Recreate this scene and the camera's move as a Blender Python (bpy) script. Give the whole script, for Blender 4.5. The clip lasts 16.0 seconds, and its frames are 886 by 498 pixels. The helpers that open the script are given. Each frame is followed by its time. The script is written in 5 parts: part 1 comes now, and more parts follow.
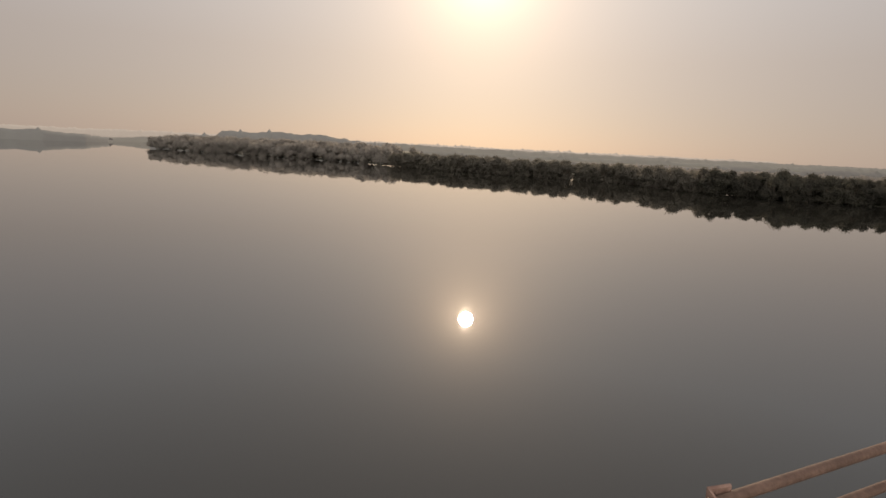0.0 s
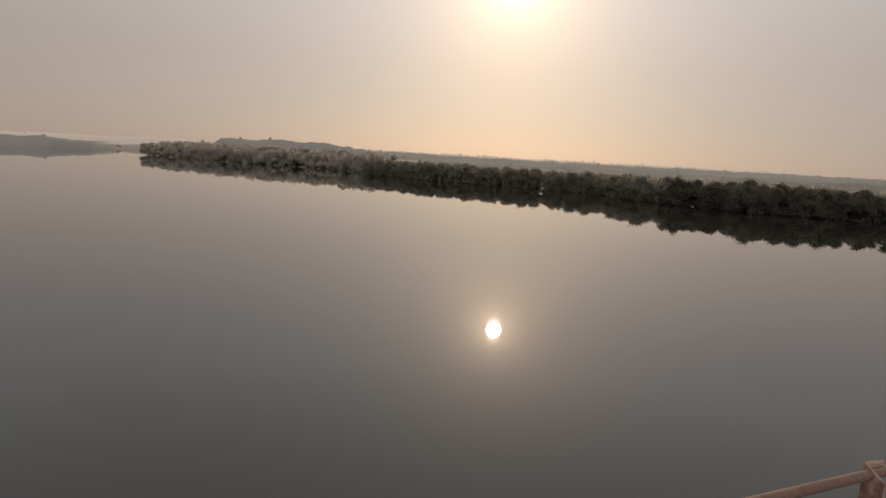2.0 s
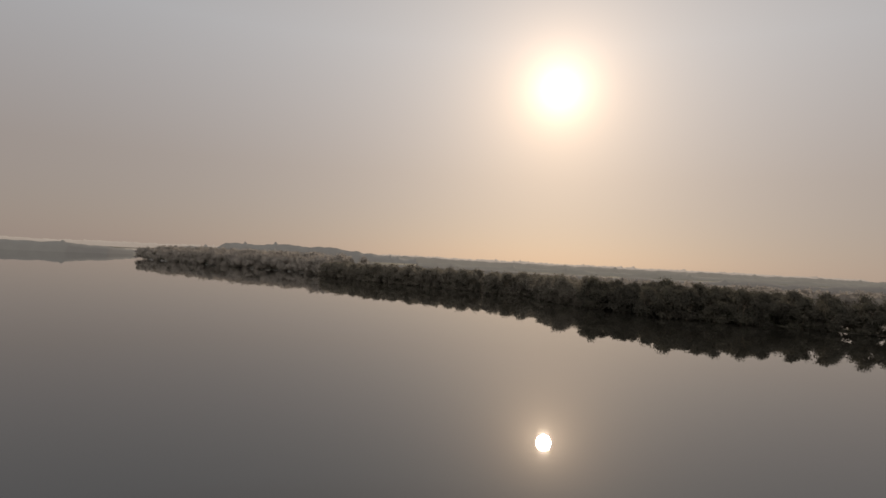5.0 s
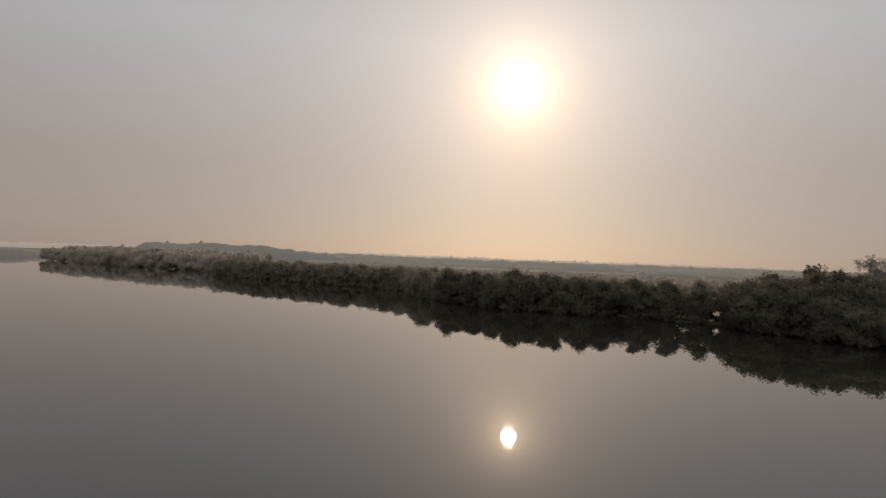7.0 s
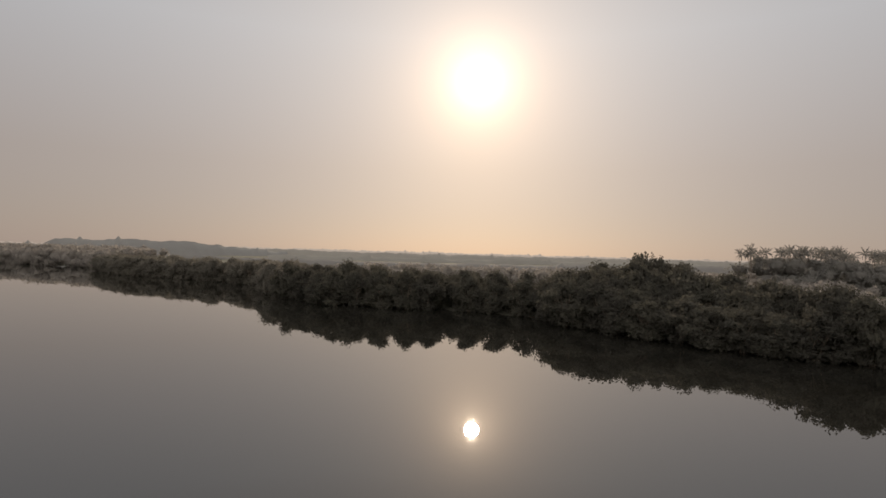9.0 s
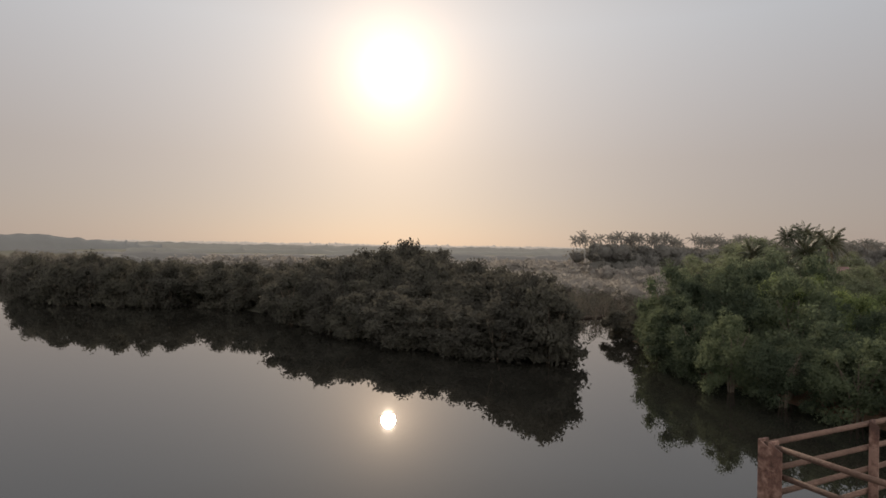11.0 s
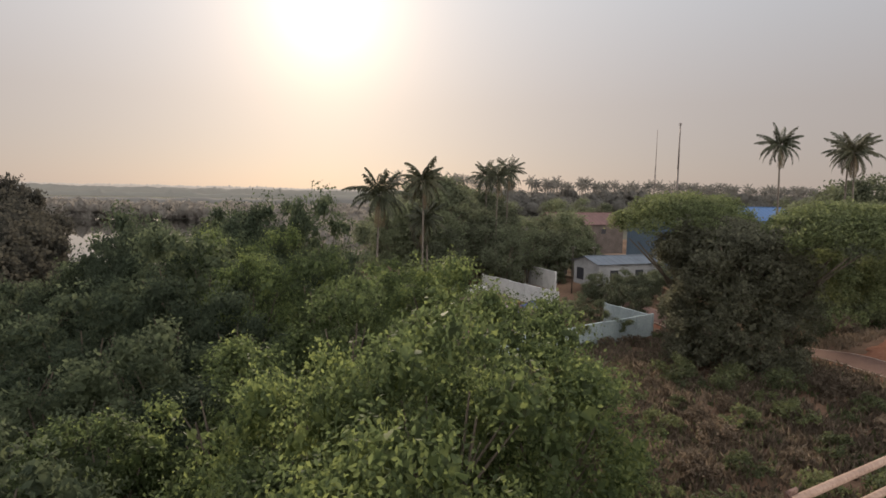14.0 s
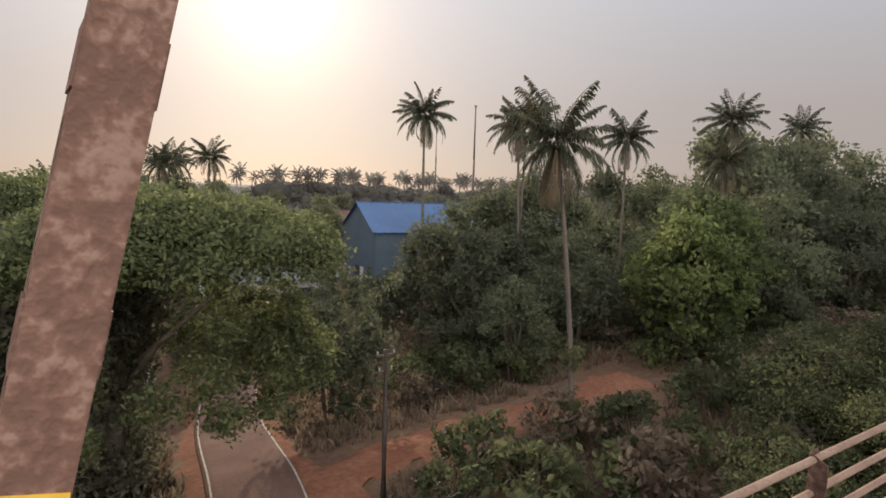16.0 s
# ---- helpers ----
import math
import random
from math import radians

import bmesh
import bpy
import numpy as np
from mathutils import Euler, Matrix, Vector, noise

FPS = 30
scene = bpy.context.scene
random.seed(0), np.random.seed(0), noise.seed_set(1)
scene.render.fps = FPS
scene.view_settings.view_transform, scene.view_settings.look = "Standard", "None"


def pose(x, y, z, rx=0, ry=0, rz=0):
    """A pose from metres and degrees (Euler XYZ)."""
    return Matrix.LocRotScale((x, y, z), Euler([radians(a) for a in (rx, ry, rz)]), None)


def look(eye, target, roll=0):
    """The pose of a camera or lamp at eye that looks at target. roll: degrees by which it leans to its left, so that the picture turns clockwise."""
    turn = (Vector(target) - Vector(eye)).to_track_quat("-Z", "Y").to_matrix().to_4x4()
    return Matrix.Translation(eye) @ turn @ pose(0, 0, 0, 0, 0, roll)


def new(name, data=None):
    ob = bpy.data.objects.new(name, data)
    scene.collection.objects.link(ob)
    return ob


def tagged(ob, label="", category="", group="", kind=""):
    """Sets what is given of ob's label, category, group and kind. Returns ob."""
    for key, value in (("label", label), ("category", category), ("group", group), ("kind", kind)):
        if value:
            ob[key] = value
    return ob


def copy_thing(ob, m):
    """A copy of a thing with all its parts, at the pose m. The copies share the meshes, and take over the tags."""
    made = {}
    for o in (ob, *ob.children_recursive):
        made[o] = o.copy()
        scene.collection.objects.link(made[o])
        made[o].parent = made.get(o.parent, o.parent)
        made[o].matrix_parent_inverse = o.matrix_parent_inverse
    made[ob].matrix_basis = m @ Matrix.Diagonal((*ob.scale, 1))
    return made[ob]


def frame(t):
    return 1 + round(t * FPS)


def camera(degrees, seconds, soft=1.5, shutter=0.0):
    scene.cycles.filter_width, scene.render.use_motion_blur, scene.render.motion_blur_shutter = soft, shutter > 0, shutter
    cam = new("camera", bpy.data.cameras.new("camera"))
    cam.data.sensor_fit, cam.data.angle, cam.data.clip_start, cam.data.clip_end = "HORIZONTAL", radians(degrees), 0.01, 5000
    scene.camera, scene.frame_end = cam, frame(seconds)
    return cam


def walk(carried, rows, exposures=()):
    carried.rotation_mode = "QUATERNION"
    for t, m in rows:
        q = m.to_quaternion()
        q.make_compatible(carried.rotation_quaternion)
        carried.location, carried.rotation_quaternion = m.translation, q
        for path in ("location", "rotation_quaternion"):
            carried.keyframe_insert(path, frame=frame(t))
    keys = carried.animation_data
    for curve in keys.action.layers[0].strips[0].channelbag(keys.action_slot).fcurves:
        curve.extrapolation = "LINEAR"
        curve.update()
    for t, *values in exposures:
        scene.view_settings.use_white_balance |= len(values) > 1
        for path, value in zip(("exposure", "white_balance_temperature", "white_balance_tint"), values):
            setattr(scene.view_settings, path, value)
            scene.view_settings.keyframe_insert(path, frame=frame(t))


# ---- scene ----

# ================= camera: a train window, steady speed on a wide curve =================
SPEED, EYE_Z, TURN = 25.0, 18.0, -0.012604
LENS = 73.2


def line_at(t):
    """Plan place of the track at t seconds, and its heading."""
    u = t - 13.5
    return SPEED * t - SPEED * TURN ** 2 * (u ** 3 + 13.5 ** 3) / 6, SPEED * TURN * u * u / 2, TURN * u


# seconds, yaw, pitch, roll
VIEW = [
    (0.0, -17.38, -9.65, 2.73),
    (0.5, -17.33, -9.74, 2.74),
    (1.0, -17.28, -9.63, 2.99),
    (1.5, -16.98, -9.17, 3.23),
    (2.0, -14.56, -8.85, 3.05),
    (2.5, -12.78, -7.09, 2.86),
    (3.0, -9.26, -3.82, 2.38),
    (3.2, -8.62, -0.88, 2.42),
    (5.5, -10.01, 1.09, 2.96),
    (6.0, -10.63, 1.09, 2.77),
    (6.5, -11.71, 1.03, 2.39),
    (7.0, -13.13, 0.92, 1.96),
    (7.5, -14.56, 0.72, 1.57),
    (8.0, -15.78, 0.66, 1.47),
    (10.5, -21.21, -0.09, 0.89),
    (11.0, -24.99, -0.18, 0.75),
    (11.5, -26.68, -1.12, 0.39),
    (12.0, -27.05, -3.16, 0.50),
    (12.5, -26.76, -4.30, 0.90),
    (13.0, -26.97, -4.94, 1.16),
    (13.5, -29.05, -5.26, 1.22),
    (14.0, -31.01, -5.40, 1.03),
    (14.5, -32.18, -5.66, 0.86),
    (15.0, -33.33, -5.72, 1.17),
    (15.5, -34.46, -5.53, 1.55),
    (16.0, -35.87, -5.47, 1.65),
]
cam = camera(LENS, 16.0, soft=1.6)


def view_row(t, yaw, pitch, roll):
    x, y, _ = line_at(t)
    eye = Vector((x, y, EYE_Z))
    a, p = radians(yaw), radians(pitch)
    way = Vector((-math.sin(a) * math.cos(p), math.cos(a) * math.cos(p), math.sin(p)))
    return t, look(eye, eye + 10 * way, roll)


EXPOSURES = [(0.0, 0.25, 6950, 13), (2.0, 0.14, 6950, 13), (3.0, 0.0, 6950, 13), (5.5, -0.08, 6800, 13), (8.0, 0.02, 6800, 13), (10.5, 0.14, 6650, 12), (13.0, 0.34, 6450, 11), (16.0, 0.42, 6500, 13)]
walk(cam, [view_row(*r) for r in VIEW], EXPOSURES)

# ================= world and sun =================
SUN_AZ, SUN_EL = -19.96, 16.24
_a, _e = radians(SUN_AZ), radians(SUN_EL)
SUN_DIR = Vector((-math.sin(_a) * math.cos(_e), math.cos(_a) * math.cos(_e), math.sin(_e)))


def build_world():
    w = bpy.data.worlds.new("hazy_morning")
    scene.world = w
    w.use_nodes = True
    nt = w.node_tree
    nt.nodes.clear()
    N, L = nt.nodes.new, nt.links.new

    def mth(op, a, b=None, clamp=False):
        n = N("ShaderNodeMath")
        n.operation, n.use_clamp = op, clamp
        for k, v in enumerate((a, b)):
            if v is None:
                continue
            if isinstance(v, (int, float)):
                n.inputs[k].default_value = v
            else:
                L(v, n.inputs[k])
        return n.outputs[0]

    def scaled(col, fac):
        n = N("ShaderNodeVectorMath")
        n.operation = "SCALE"
        if isinstance(col, tuple):
            n.inputs[0].default_value = col
        else:
            L(col, n.inputs[0])
        if isinstance(fac, (int, float)):
            n.inputs[3].default_value = fac
        else:
            L(fac, n.inputs[3])
        return n.outputs[0]

    def plus(a, b):
        n = N("ShaderNodeVectorMath")
        n.operation = "ADD"
        L(a, n.inputs[0]), L(b, n.inputs[1])
        return n.outputs[0]

    sky = N("ShaderNodeTexSky")
    sky.sky_type, sky.sun_disc = "NISHITA", False
    sky.sun_elevation, sky.sun_rotation = radians(SUN_EL), radians(-SUN_AZ)
    sky.dust_density, sky.air_density, sky.ozone_density = 1.0, 1.0, 1.0
    tc = N("ShaderNodeTexCoord")
    sep = N("ShaderNodeSeparateXYZ")
    L(tc.outputs["Generated"], sep.inputs[0])
    ramp = N("ShaderNodeValToRGB")
    el = ramp.color_ramp.elements
    el[0].position, el[0].color = 0.0, (*HAZE_LOW, 1)
    el[1].position, el[1].color = 1.0, (*HAZE_TOP, 1)
    m = el.new(0.14)
    m.color = (*HAZE_MID, 1)
    m = el.new(0.34)
    m.color = (*HAZE_HIGH, 1)
    m = el.new(0.55)
    m.color = (*[0.86 * c for c in HAZE_HIGH], 1)
    L(mth("ABSOLUTE", sep.outputs[2]), ramp.inputs[0])
    dot = N("ShaderNodeVectorMath")
    dot.operation = "DOT_PRODUCT"
    L(tc.outputs["Generated"], dot.inputs[0])
    dot.inputs[1].default_value = SUN_DIR
    ang = mth("ARCCOSINE", mth("MINIMUM", dot.outputs["Value"], 0.999999))
    wide = mth("EXPONENT", mth("MULTIPLY", ang, -1 / 0.50))
    near = mth("EXPONENT", mth("MULTIPLY", ang, -1 / 0.021))
    disc = mth("LESS_THAN", ang, 0.0075)
    total = plus(scaled(sky.outputs[0], SKY_STRENGTH), ramp.outputs[0])
    total = plus(total, scaled(GLOW_WIDE, wide))
    # added fill light: the unseen sky opposite the sun is brightened
    away = mth("MULTIPLY_ADD", dot.outputs["Value"], -0.5)
    away.node.inputs[2].default_value = 0.5
    total = plus(total, scaled(FILL_BEHIND, mth("POWER", away, 3.0)))
    total = plus(total, scaled(AUREOLE, mth("EXPONENT", mth("MULTIPLY", ang, -1 / 0.06))))
    total = plus(total, scaled(GLOW_NEAR, near))
    total = plus(total, scaled(SUN_DISC, disc))
    bg = N("ShaderNodeBackground")
    L(total, bg.inputs[0])
    out = N("ShaderNodeOutputWorld")
    L(bg.outputs[0], out.inputs[0])


SKY_STRENGTH = 0.006
HAZE_LOW, HAZE_MID, HAZE_HIGH, HAZE_TOP = (0.205, 0.169, 0.156), (0.230, 0.204, 0.195), (0.296, 0.318, 0.343), (0.95, 0.96, 1.0)
FILL_BEHIND = (2.65, 2.58, 2.42)
GLOW_WIDE, GLOW_NEAR, SUN_DISC = (0.372, 0.325, 0.283), (1.5, 1.25, 0.95), (40.0, 33.0, 24.0)
AUREOLE = (0.98, 0.62, 0.32)
build_world()

sun_data = bpy.data.lights.new("sun", "SUN")
sun_data.energy, sun_data.angle, sun_data.color = 3.4, radians(1.2), (1.0, 0.84, 0.64)
sun = new("sun", sun_data)
sun.matrix_world = look(SUN_DIR * 900, (0, 0, 0))

# ================= materials =================
def mat(name, colour, rough=0.8, metal=0.0, vary=0.25, scale=3.0, fine=40.0, bump=0.0, translucent=0.0, second=None, island=0.0, obj_vary=0.0, spec=0.3, coords="Object", crisp=0.18):
    """A surface whose colour wanders at two scales, with fine relief."""
    m = bpy.data.materials.new(name)
    m.use_nodes = True
    nt = m.node_tree
    N, L = nt.nodes.new, nt.links.new
    b = nt.nodes["Principled BSDF"]
    b.inputs["Roughness"].default_value, b.inputs["Metallic"].default_value = rough, metal
    b.inputs["Specular IOR Level"].default_value = spec
    tc = N("ShaderNodeTexCoord")
    big, small = N("ShaderNodeTexNoise"), N("ShaderNodeTexNoise")
    for n, s, d in ((big, scale, 3.0), (small, fine, 2.0)):
        n.inputs["Scale"].default_value, n.inputs["Detail"].default_value = s, d
        L(tc.outputs[coords], n.inputs["Vector"])
    dark = tuple(c * (1 - vary) for c in colour)
    light = second if second else tuple(min(1.0, c * (1 + vary)) for c in colour)
    ramp = N("ShaderNodeValToRGB")
    e = ramp.color_ramp.elements
    e[0].position, e[0].color, e[1].position, e[1].color = 0.5 - crisp, (*dark, 1), 0.5 + crisp, (*light, 1)
    mid = e.new(0.5)
    mid.color = (*colour, 1)
    mix = N("ShaderNodeMath")
    mix.operation = "MULTIPLY_ADD"
    mix.inputs[1].default_value, mix.inputs[2].default_value = 0.45, 0.0
    L(small.outputs[0], mix.inputs[0])
    add = N("ShaderNodeMath")
    add.operation = "MULTIPLY_ADD"
    add.inputs[1].default_value = 0.55
    L(big.outputs[0], add.inputs[0])
    L(mix.outputs[0], add.inputs[2])
    fac = add.outputs[0]
    # each object, and each leaf, has a tone of its own
    for on, source, wide in ((obj_vary, "ShaderNodeObjectInfo", obj_vary), (island, "ShaderNodeNewGeometry", island)):
        if on:
            k = N("ShaderNodeMath")
            k.operation = "MULTIPLY_ADD"
            k.inputs[1].default_value = wide
            L(N(source).outputs["Random" if source == "ShaderNodeObjectInfo" else "Random Per Island"], k.inputs[0])
            sh = N("ShaderNodeMath")
            sh.operation = "SUBTRACT"
            sh.inputs[1].default_value = wide / 2
            L(fac, sh.inputs[0])
            L(sh.outputs[0], k.inputs[2])
            fac = k.outputs[0]
    L(fac, ramp.inputs[0])
    L(ramp.outputs[0], b.inputs["Base Color"])
    if bump:
        bp = N("ShaderNodeBump")
        bp.inputs["Strength"].default_value, bp.inputs["Distance"].default_value = bump, 0.05
        L(small.outputs[0], bp.inputs["Height"])
        L(bp.outputs[0], b.inputs["Normal"])
    if translucent:
        t = N("ShaderNodeBsdfTranslucent")
        br = N("ShaderNodeHueSaturation")
        br.inputs["Value"].default_value = 1.5
        L(ramp.outputs[0], br.inputs["Color"])
        L(br.outputs[0], t.inputs[0])
        mx = N("ShaderNodeMixShader")
        mx.inputs[0].default_value = translucent
        L(b.outputs[0], mx.inputs[1]), L(t.outputs[0], mx.inputs[2])
        L(mx.outputs[0], nt.nodes["Material Output"].inputs[0])
    return m


def water_mat():
    m = bpy.data.materials.new("still_brown_water")
    m.use_nodes = True
    nt = m.node_tree
    N, L = nt.nodes.new, nt.links.new
    b = nt.nodes["Principled BSDF"]
    b.inputs["Base Color"].default_value = (0.0095, 0.009, 0.0073, 1)
    b.inputs["Roughness"].default_value, b.inputs["IOR"].default_value = 0.009, 1.63
    tc = N("ShaderNodeTexCoord")
    mp = N("ShaderNodeMapping")
    mp.inputs["Scale"].default_value = (0.55, 1.0, 1.0)
    L(tc.outputs["Object"], mp.inputs[0])
    n1, n2 = N("ShaderNodeTexNoise"), N("ShaderNodeTexNoise")
    n1.inputs["Scale"].default_value, n1.inputs["Detail"].default_value = 0.7, 3.0
    n2.inputs["Scale"].default_value, n2.inputs["Detail"].default_value = 0.02, 2.0
    L(mp.outputs[0], n1.inputs["Vector"]), L(mp.outputs[0], n2.inputs["Vector"])
    mu = N("ShaderNodeMath")
    mu.operation = "MULTIPLY"
    L(n1.outputs[0], mu.inputs[0]), L(n2.outputs[0], mu.inputs[1])
    bp = N("ShaderNodeBump")
    bp.inputs["Strength"].default_value, bp.inputs["Distance"].default_value = 0.055, 0.05
    L(mu.outputs[0], bp.inputs["Height"])
    L(bp.outputs[0], b.inputs["Normal"])
    return m


M_WATER = water_mat()
M_SOIL = mat("scrubby_earth", (0.13, 0.082, 0.056), 0.95, vary=0.4, scale=0.12, fine=2.5, bump=0.6, spec=0.05, second=(0.17, 0.108, 0.072))
M_MARSH_GROUND = mat("grey_green_marsh", (0.075, 0.072, 0.056), 0.95, vary=0.3, scale=0.05, fine=0.6, bump=0.4, spec=0.05, second=(0.095, 0.09, 0.068))
M_RED = mat("red_laterite_earth", (0.185, 0.083, 0.052), 0.95, vary=0.3, scale=0.25, fine=3.0, bump=0.5, spec=0.05, second=(0.24, 0.122, 0.082))
M_LEAF = mat("mangrove_leaf", (0.083, 0.107, 0.045), 0.65, vary=0.4, scale=0.35, fine=2.2, translucent=0.55, second=(0.15, 0.174, 0.06), obj_vary=0.3, spec=0.2, island=0.4)
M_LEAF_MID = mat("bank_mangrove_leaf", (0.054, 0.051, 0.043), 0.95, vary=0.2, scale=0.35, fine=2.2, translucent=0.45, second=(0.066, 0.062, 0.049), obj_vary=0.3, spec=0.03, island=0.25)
# the bank leaf again for farther trees, haze put into a paler colour
M_LEAF_BANK = mat("haze_paled_bank_leaf", (0.106, 0.097, 0.082), 0.95, vary=0.15, scale=0.2, fine=1.2, translucent=0.5, second=(0.119, 0.109, 0.090), obj_vary=0.2, spec=0.02)
M_LEAF_DARK = mat("dark_mangrove_leaf", (0.05, 0.063, 0.04), 0.8, vary=0.3, scale=0.35, fine=2.2, translucent=0.5, second=(0.076, 0.09, 0.051), obj_vary=0.5, spec=0.1, island=0.3)
# far belts: the base colour itself is paled to stand for haze
M_LEAF_FAR = mat("haze_paled_mangrove_leaf", (0.185, 0.168, 0.15), 1.0, vary=0.15, scale=0.08, fine=0.6, translucent=0.5, spec=0.0)
M_WOOD = mat("shade_tree_leaf", (0.1, 0.109, 0.07), 0.8, vary=0.3, scale=0.3, fine=2.0, translucent=0.45, second=(0.126, 0.138, 0.08), obj_vary=0.4, spec=0.12, island=0.3)
M_RAIL_DARK = mat("dark_brown_rail_paint", (0.080, 0.050, 0.039), 0.8, vary=0.3, scale=3.0, fine=30.0, bump=0.25, second=(0.112, 0.070, 0.054), spec=0.15)
# grove leaves and palm crowns: haze is mixed into this pale colour
M_GROVE = mat("haze_paled_grove_leaf", (0.130, 0.123, 0.112), 1.0, vary=0.12, scale=0.08, fine=0.6, translucent=0.5, spec=0.0)
M_LEAF_TREE = mat("rain_tree_leaf", (0.102, 0.12, 0.054), 0.65, vary=0.4, scale=0.3, fine=2.0, translucent=0.5, second=(0.142, 0.156, 0.064), island=0.35)
M_VINE = mat("dark_creeper_leaf", (0.094, 0.094, 0.064), 0.75, vary=0.4, scale=0.4, fine=2.5, translucent=0.5, second=(0.124, 0.12, 0.077), island=0.35)
M_PALM = mat("coconut_frond", (0.040, 0.044, 0.023), 0.6, vary=0.35, scale=0.5, fine=4.0, translucent=0.12, second=(0.072, 0.063, 0.034), obj_vary=0.2)
M_DEADFROND = mat("dry_frond", (0.115, 0.085, 0.052), 0.9, vary=0.3, scale=1.0, fine=6.0)
M_SCRUB = mat("dry_scrub_leaf", (0.133, 0.101, 0.073), 0.85, vary=0.4, scale=0.3, fine=2.0, translucent=0.4, second=(0.193, 0.142, 0.099), obj_vary=0.5, island=0.35)
M_BUSH = mat("green_bush_leaf", (0.084, 0.096, 0.046), 0.75, vary=0.4, scale=0.4, fine=2.0, translucent=0.45, second=(0.12, 0.126, 0.056), obj_vary=0.4, island=0.35)
M_BARK = mat("grey_brown_bark", (0.10, 0.08, 0.06), 0.95, vary=0.35, scale=1.5, fine=14.0, bump=0.6)
M_PALMBARK = mat("ringed_palm_bark", (0.115, 0.095, 0.078), 0.95, vary=0.3, scale=1.0, fine=10.0, bump=0.6)
M_RAIL = mat("weathered_pink_brown_paint", (0.25, 0.163, 0.122), 0.6, vary=0.25, scale=3.0, fine=30.0, bump=0.25, second=(0.31, 0.22, 0.17))
M_RUST = mat("rusty_steel", (0.090, 0.047, 0.036), 0.8, vary=0.45, scale=2.5, fine=18.0, bump=0.5, second=(0.17, 0.105, 0.083), crisp=0.1)
M_SLAB = mat("earthy_slab", (0.036, 0.027, 0.022), 1.0, vary=0.35, scale=1.2, fine=10.0, bump=0.5, spec=0.02)
M_PEEL = mat("peeling_tan_paint", (0.165, 0.09, 0.066), 0.8, vary=0.22, scale=4.0, fine=20.0, bump=0.4, second=(0.235, 0.148, 0.115), crisp=0.07)
# yard earth: the red earth made duller, with haze put into the colour
M_YARD = mat("trodden_hazed_earth", (0.150, 0.100, 0.076), 0.95, vary=0.3, scale=0.25, fine=3.0, bump=0.5, spec=0.05, second=(0.185, 0.130, 0.102))
M_DECK = mat("stained_concrete", (0.23, 0.20, 0.17), 0.9, vary=0.35, scale=0.6, fine=8.0, bump=0.4)
M_ROAD = mat("worn_asphalt", (0.152, 0.094, 0.077), 1.0, vary=0.25, scale=0.4, fine=9.0, bump=0.3, spec=0.08, second=(0.185, 0.118, 0.096))
M_LINE = mat("faded_white_line", (0.55, 0.50, 0.45), 0.85, vary=0.25, scale=2.0, fine=12.0)
M_ROADLINE = mat("worn_road_line", (0.34, 0.30, 0.26), 0.9, vary=0.35, scale=2.0, fine=12.0)
M_WALL = mat("pale_blue_washed_wall", (0.30, 0.35, 0.36), 0.9, vary=0.25, scale=0.5, fine=5.0, bump=0.3, second=(0.38, 0.42, 0.42))


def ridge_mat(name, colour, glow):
    """Distant land as a plain glowing backdrop: the bright haze over it is put in as emission."""
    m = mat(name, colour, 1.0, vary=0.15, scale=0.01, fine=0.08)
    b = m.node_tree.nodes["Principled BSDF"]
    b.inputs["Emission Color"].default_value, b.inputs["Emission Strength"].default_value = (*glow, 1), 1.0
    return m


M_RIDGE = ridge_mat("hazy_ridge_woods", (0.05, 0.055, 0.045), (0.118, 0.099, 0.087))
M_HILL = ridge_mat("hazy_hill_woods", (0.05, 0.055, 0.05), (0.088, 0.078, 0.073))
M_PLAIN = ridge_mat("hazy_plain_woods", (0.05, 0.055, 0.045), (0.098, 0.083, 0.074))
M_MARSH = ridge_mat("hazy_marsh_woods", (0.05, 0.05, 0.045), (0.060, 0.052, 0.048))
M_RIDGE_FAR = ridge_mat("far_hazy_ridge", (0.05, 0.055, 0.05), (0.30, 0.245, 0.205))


# ================= mesh tools =================
def as_mesh(name, verts, faces, material, smooth=False):
    me = bpy.data.meshes.new(name)
    verts = np.asarray(verts, dtype=np.float32)
    if isinstance(faces, np.ndarray):
        n, k = faces.shape
        me.vertices.add(len(verts))
        me.vertices.foreach_set("co", verts.ravel())
        me.loops.add(n * k)
        me.loops.foreach_set("vertex_index", faces.astype(np.int32).ravel())
        me.polygons.add(n)
        me.polygons.foreach_set("loop_start", np.arange(0, n * k, k, dtype=np.int32))
        me.update(calc_edges=True)
    else:
        me.from_pydata([tuple(map(float, v)) for v in verts], [], faces)
    if smooth:
        me.polygons.foreach_set("use_smooth", np.ones(len(me.polygons), dtype=bool))
    me.materials.append(material)
    me.update()
    return me


def part(name, bm, material, parent, label="", smooth=False):
    """One mesh object under a thing or a part; bm is a bmesh or a finished mesh."""
    if isinstance(bm, bmesh.types.BMesh):
        me = bpy.data.meshes.new(name)
        bm.to_mesh(me)
        bm.free()
        me.materials.append(material)
        if smooth:
            me.polygons.foreach_set("use_smooth", np.ones(len(me.polygons), dtype=bool))
    else:
        me = bm
    ob = new(name, me)
    if parent:
        ob.parent = parent
    if label:
        ob["label"] = label
    return ob


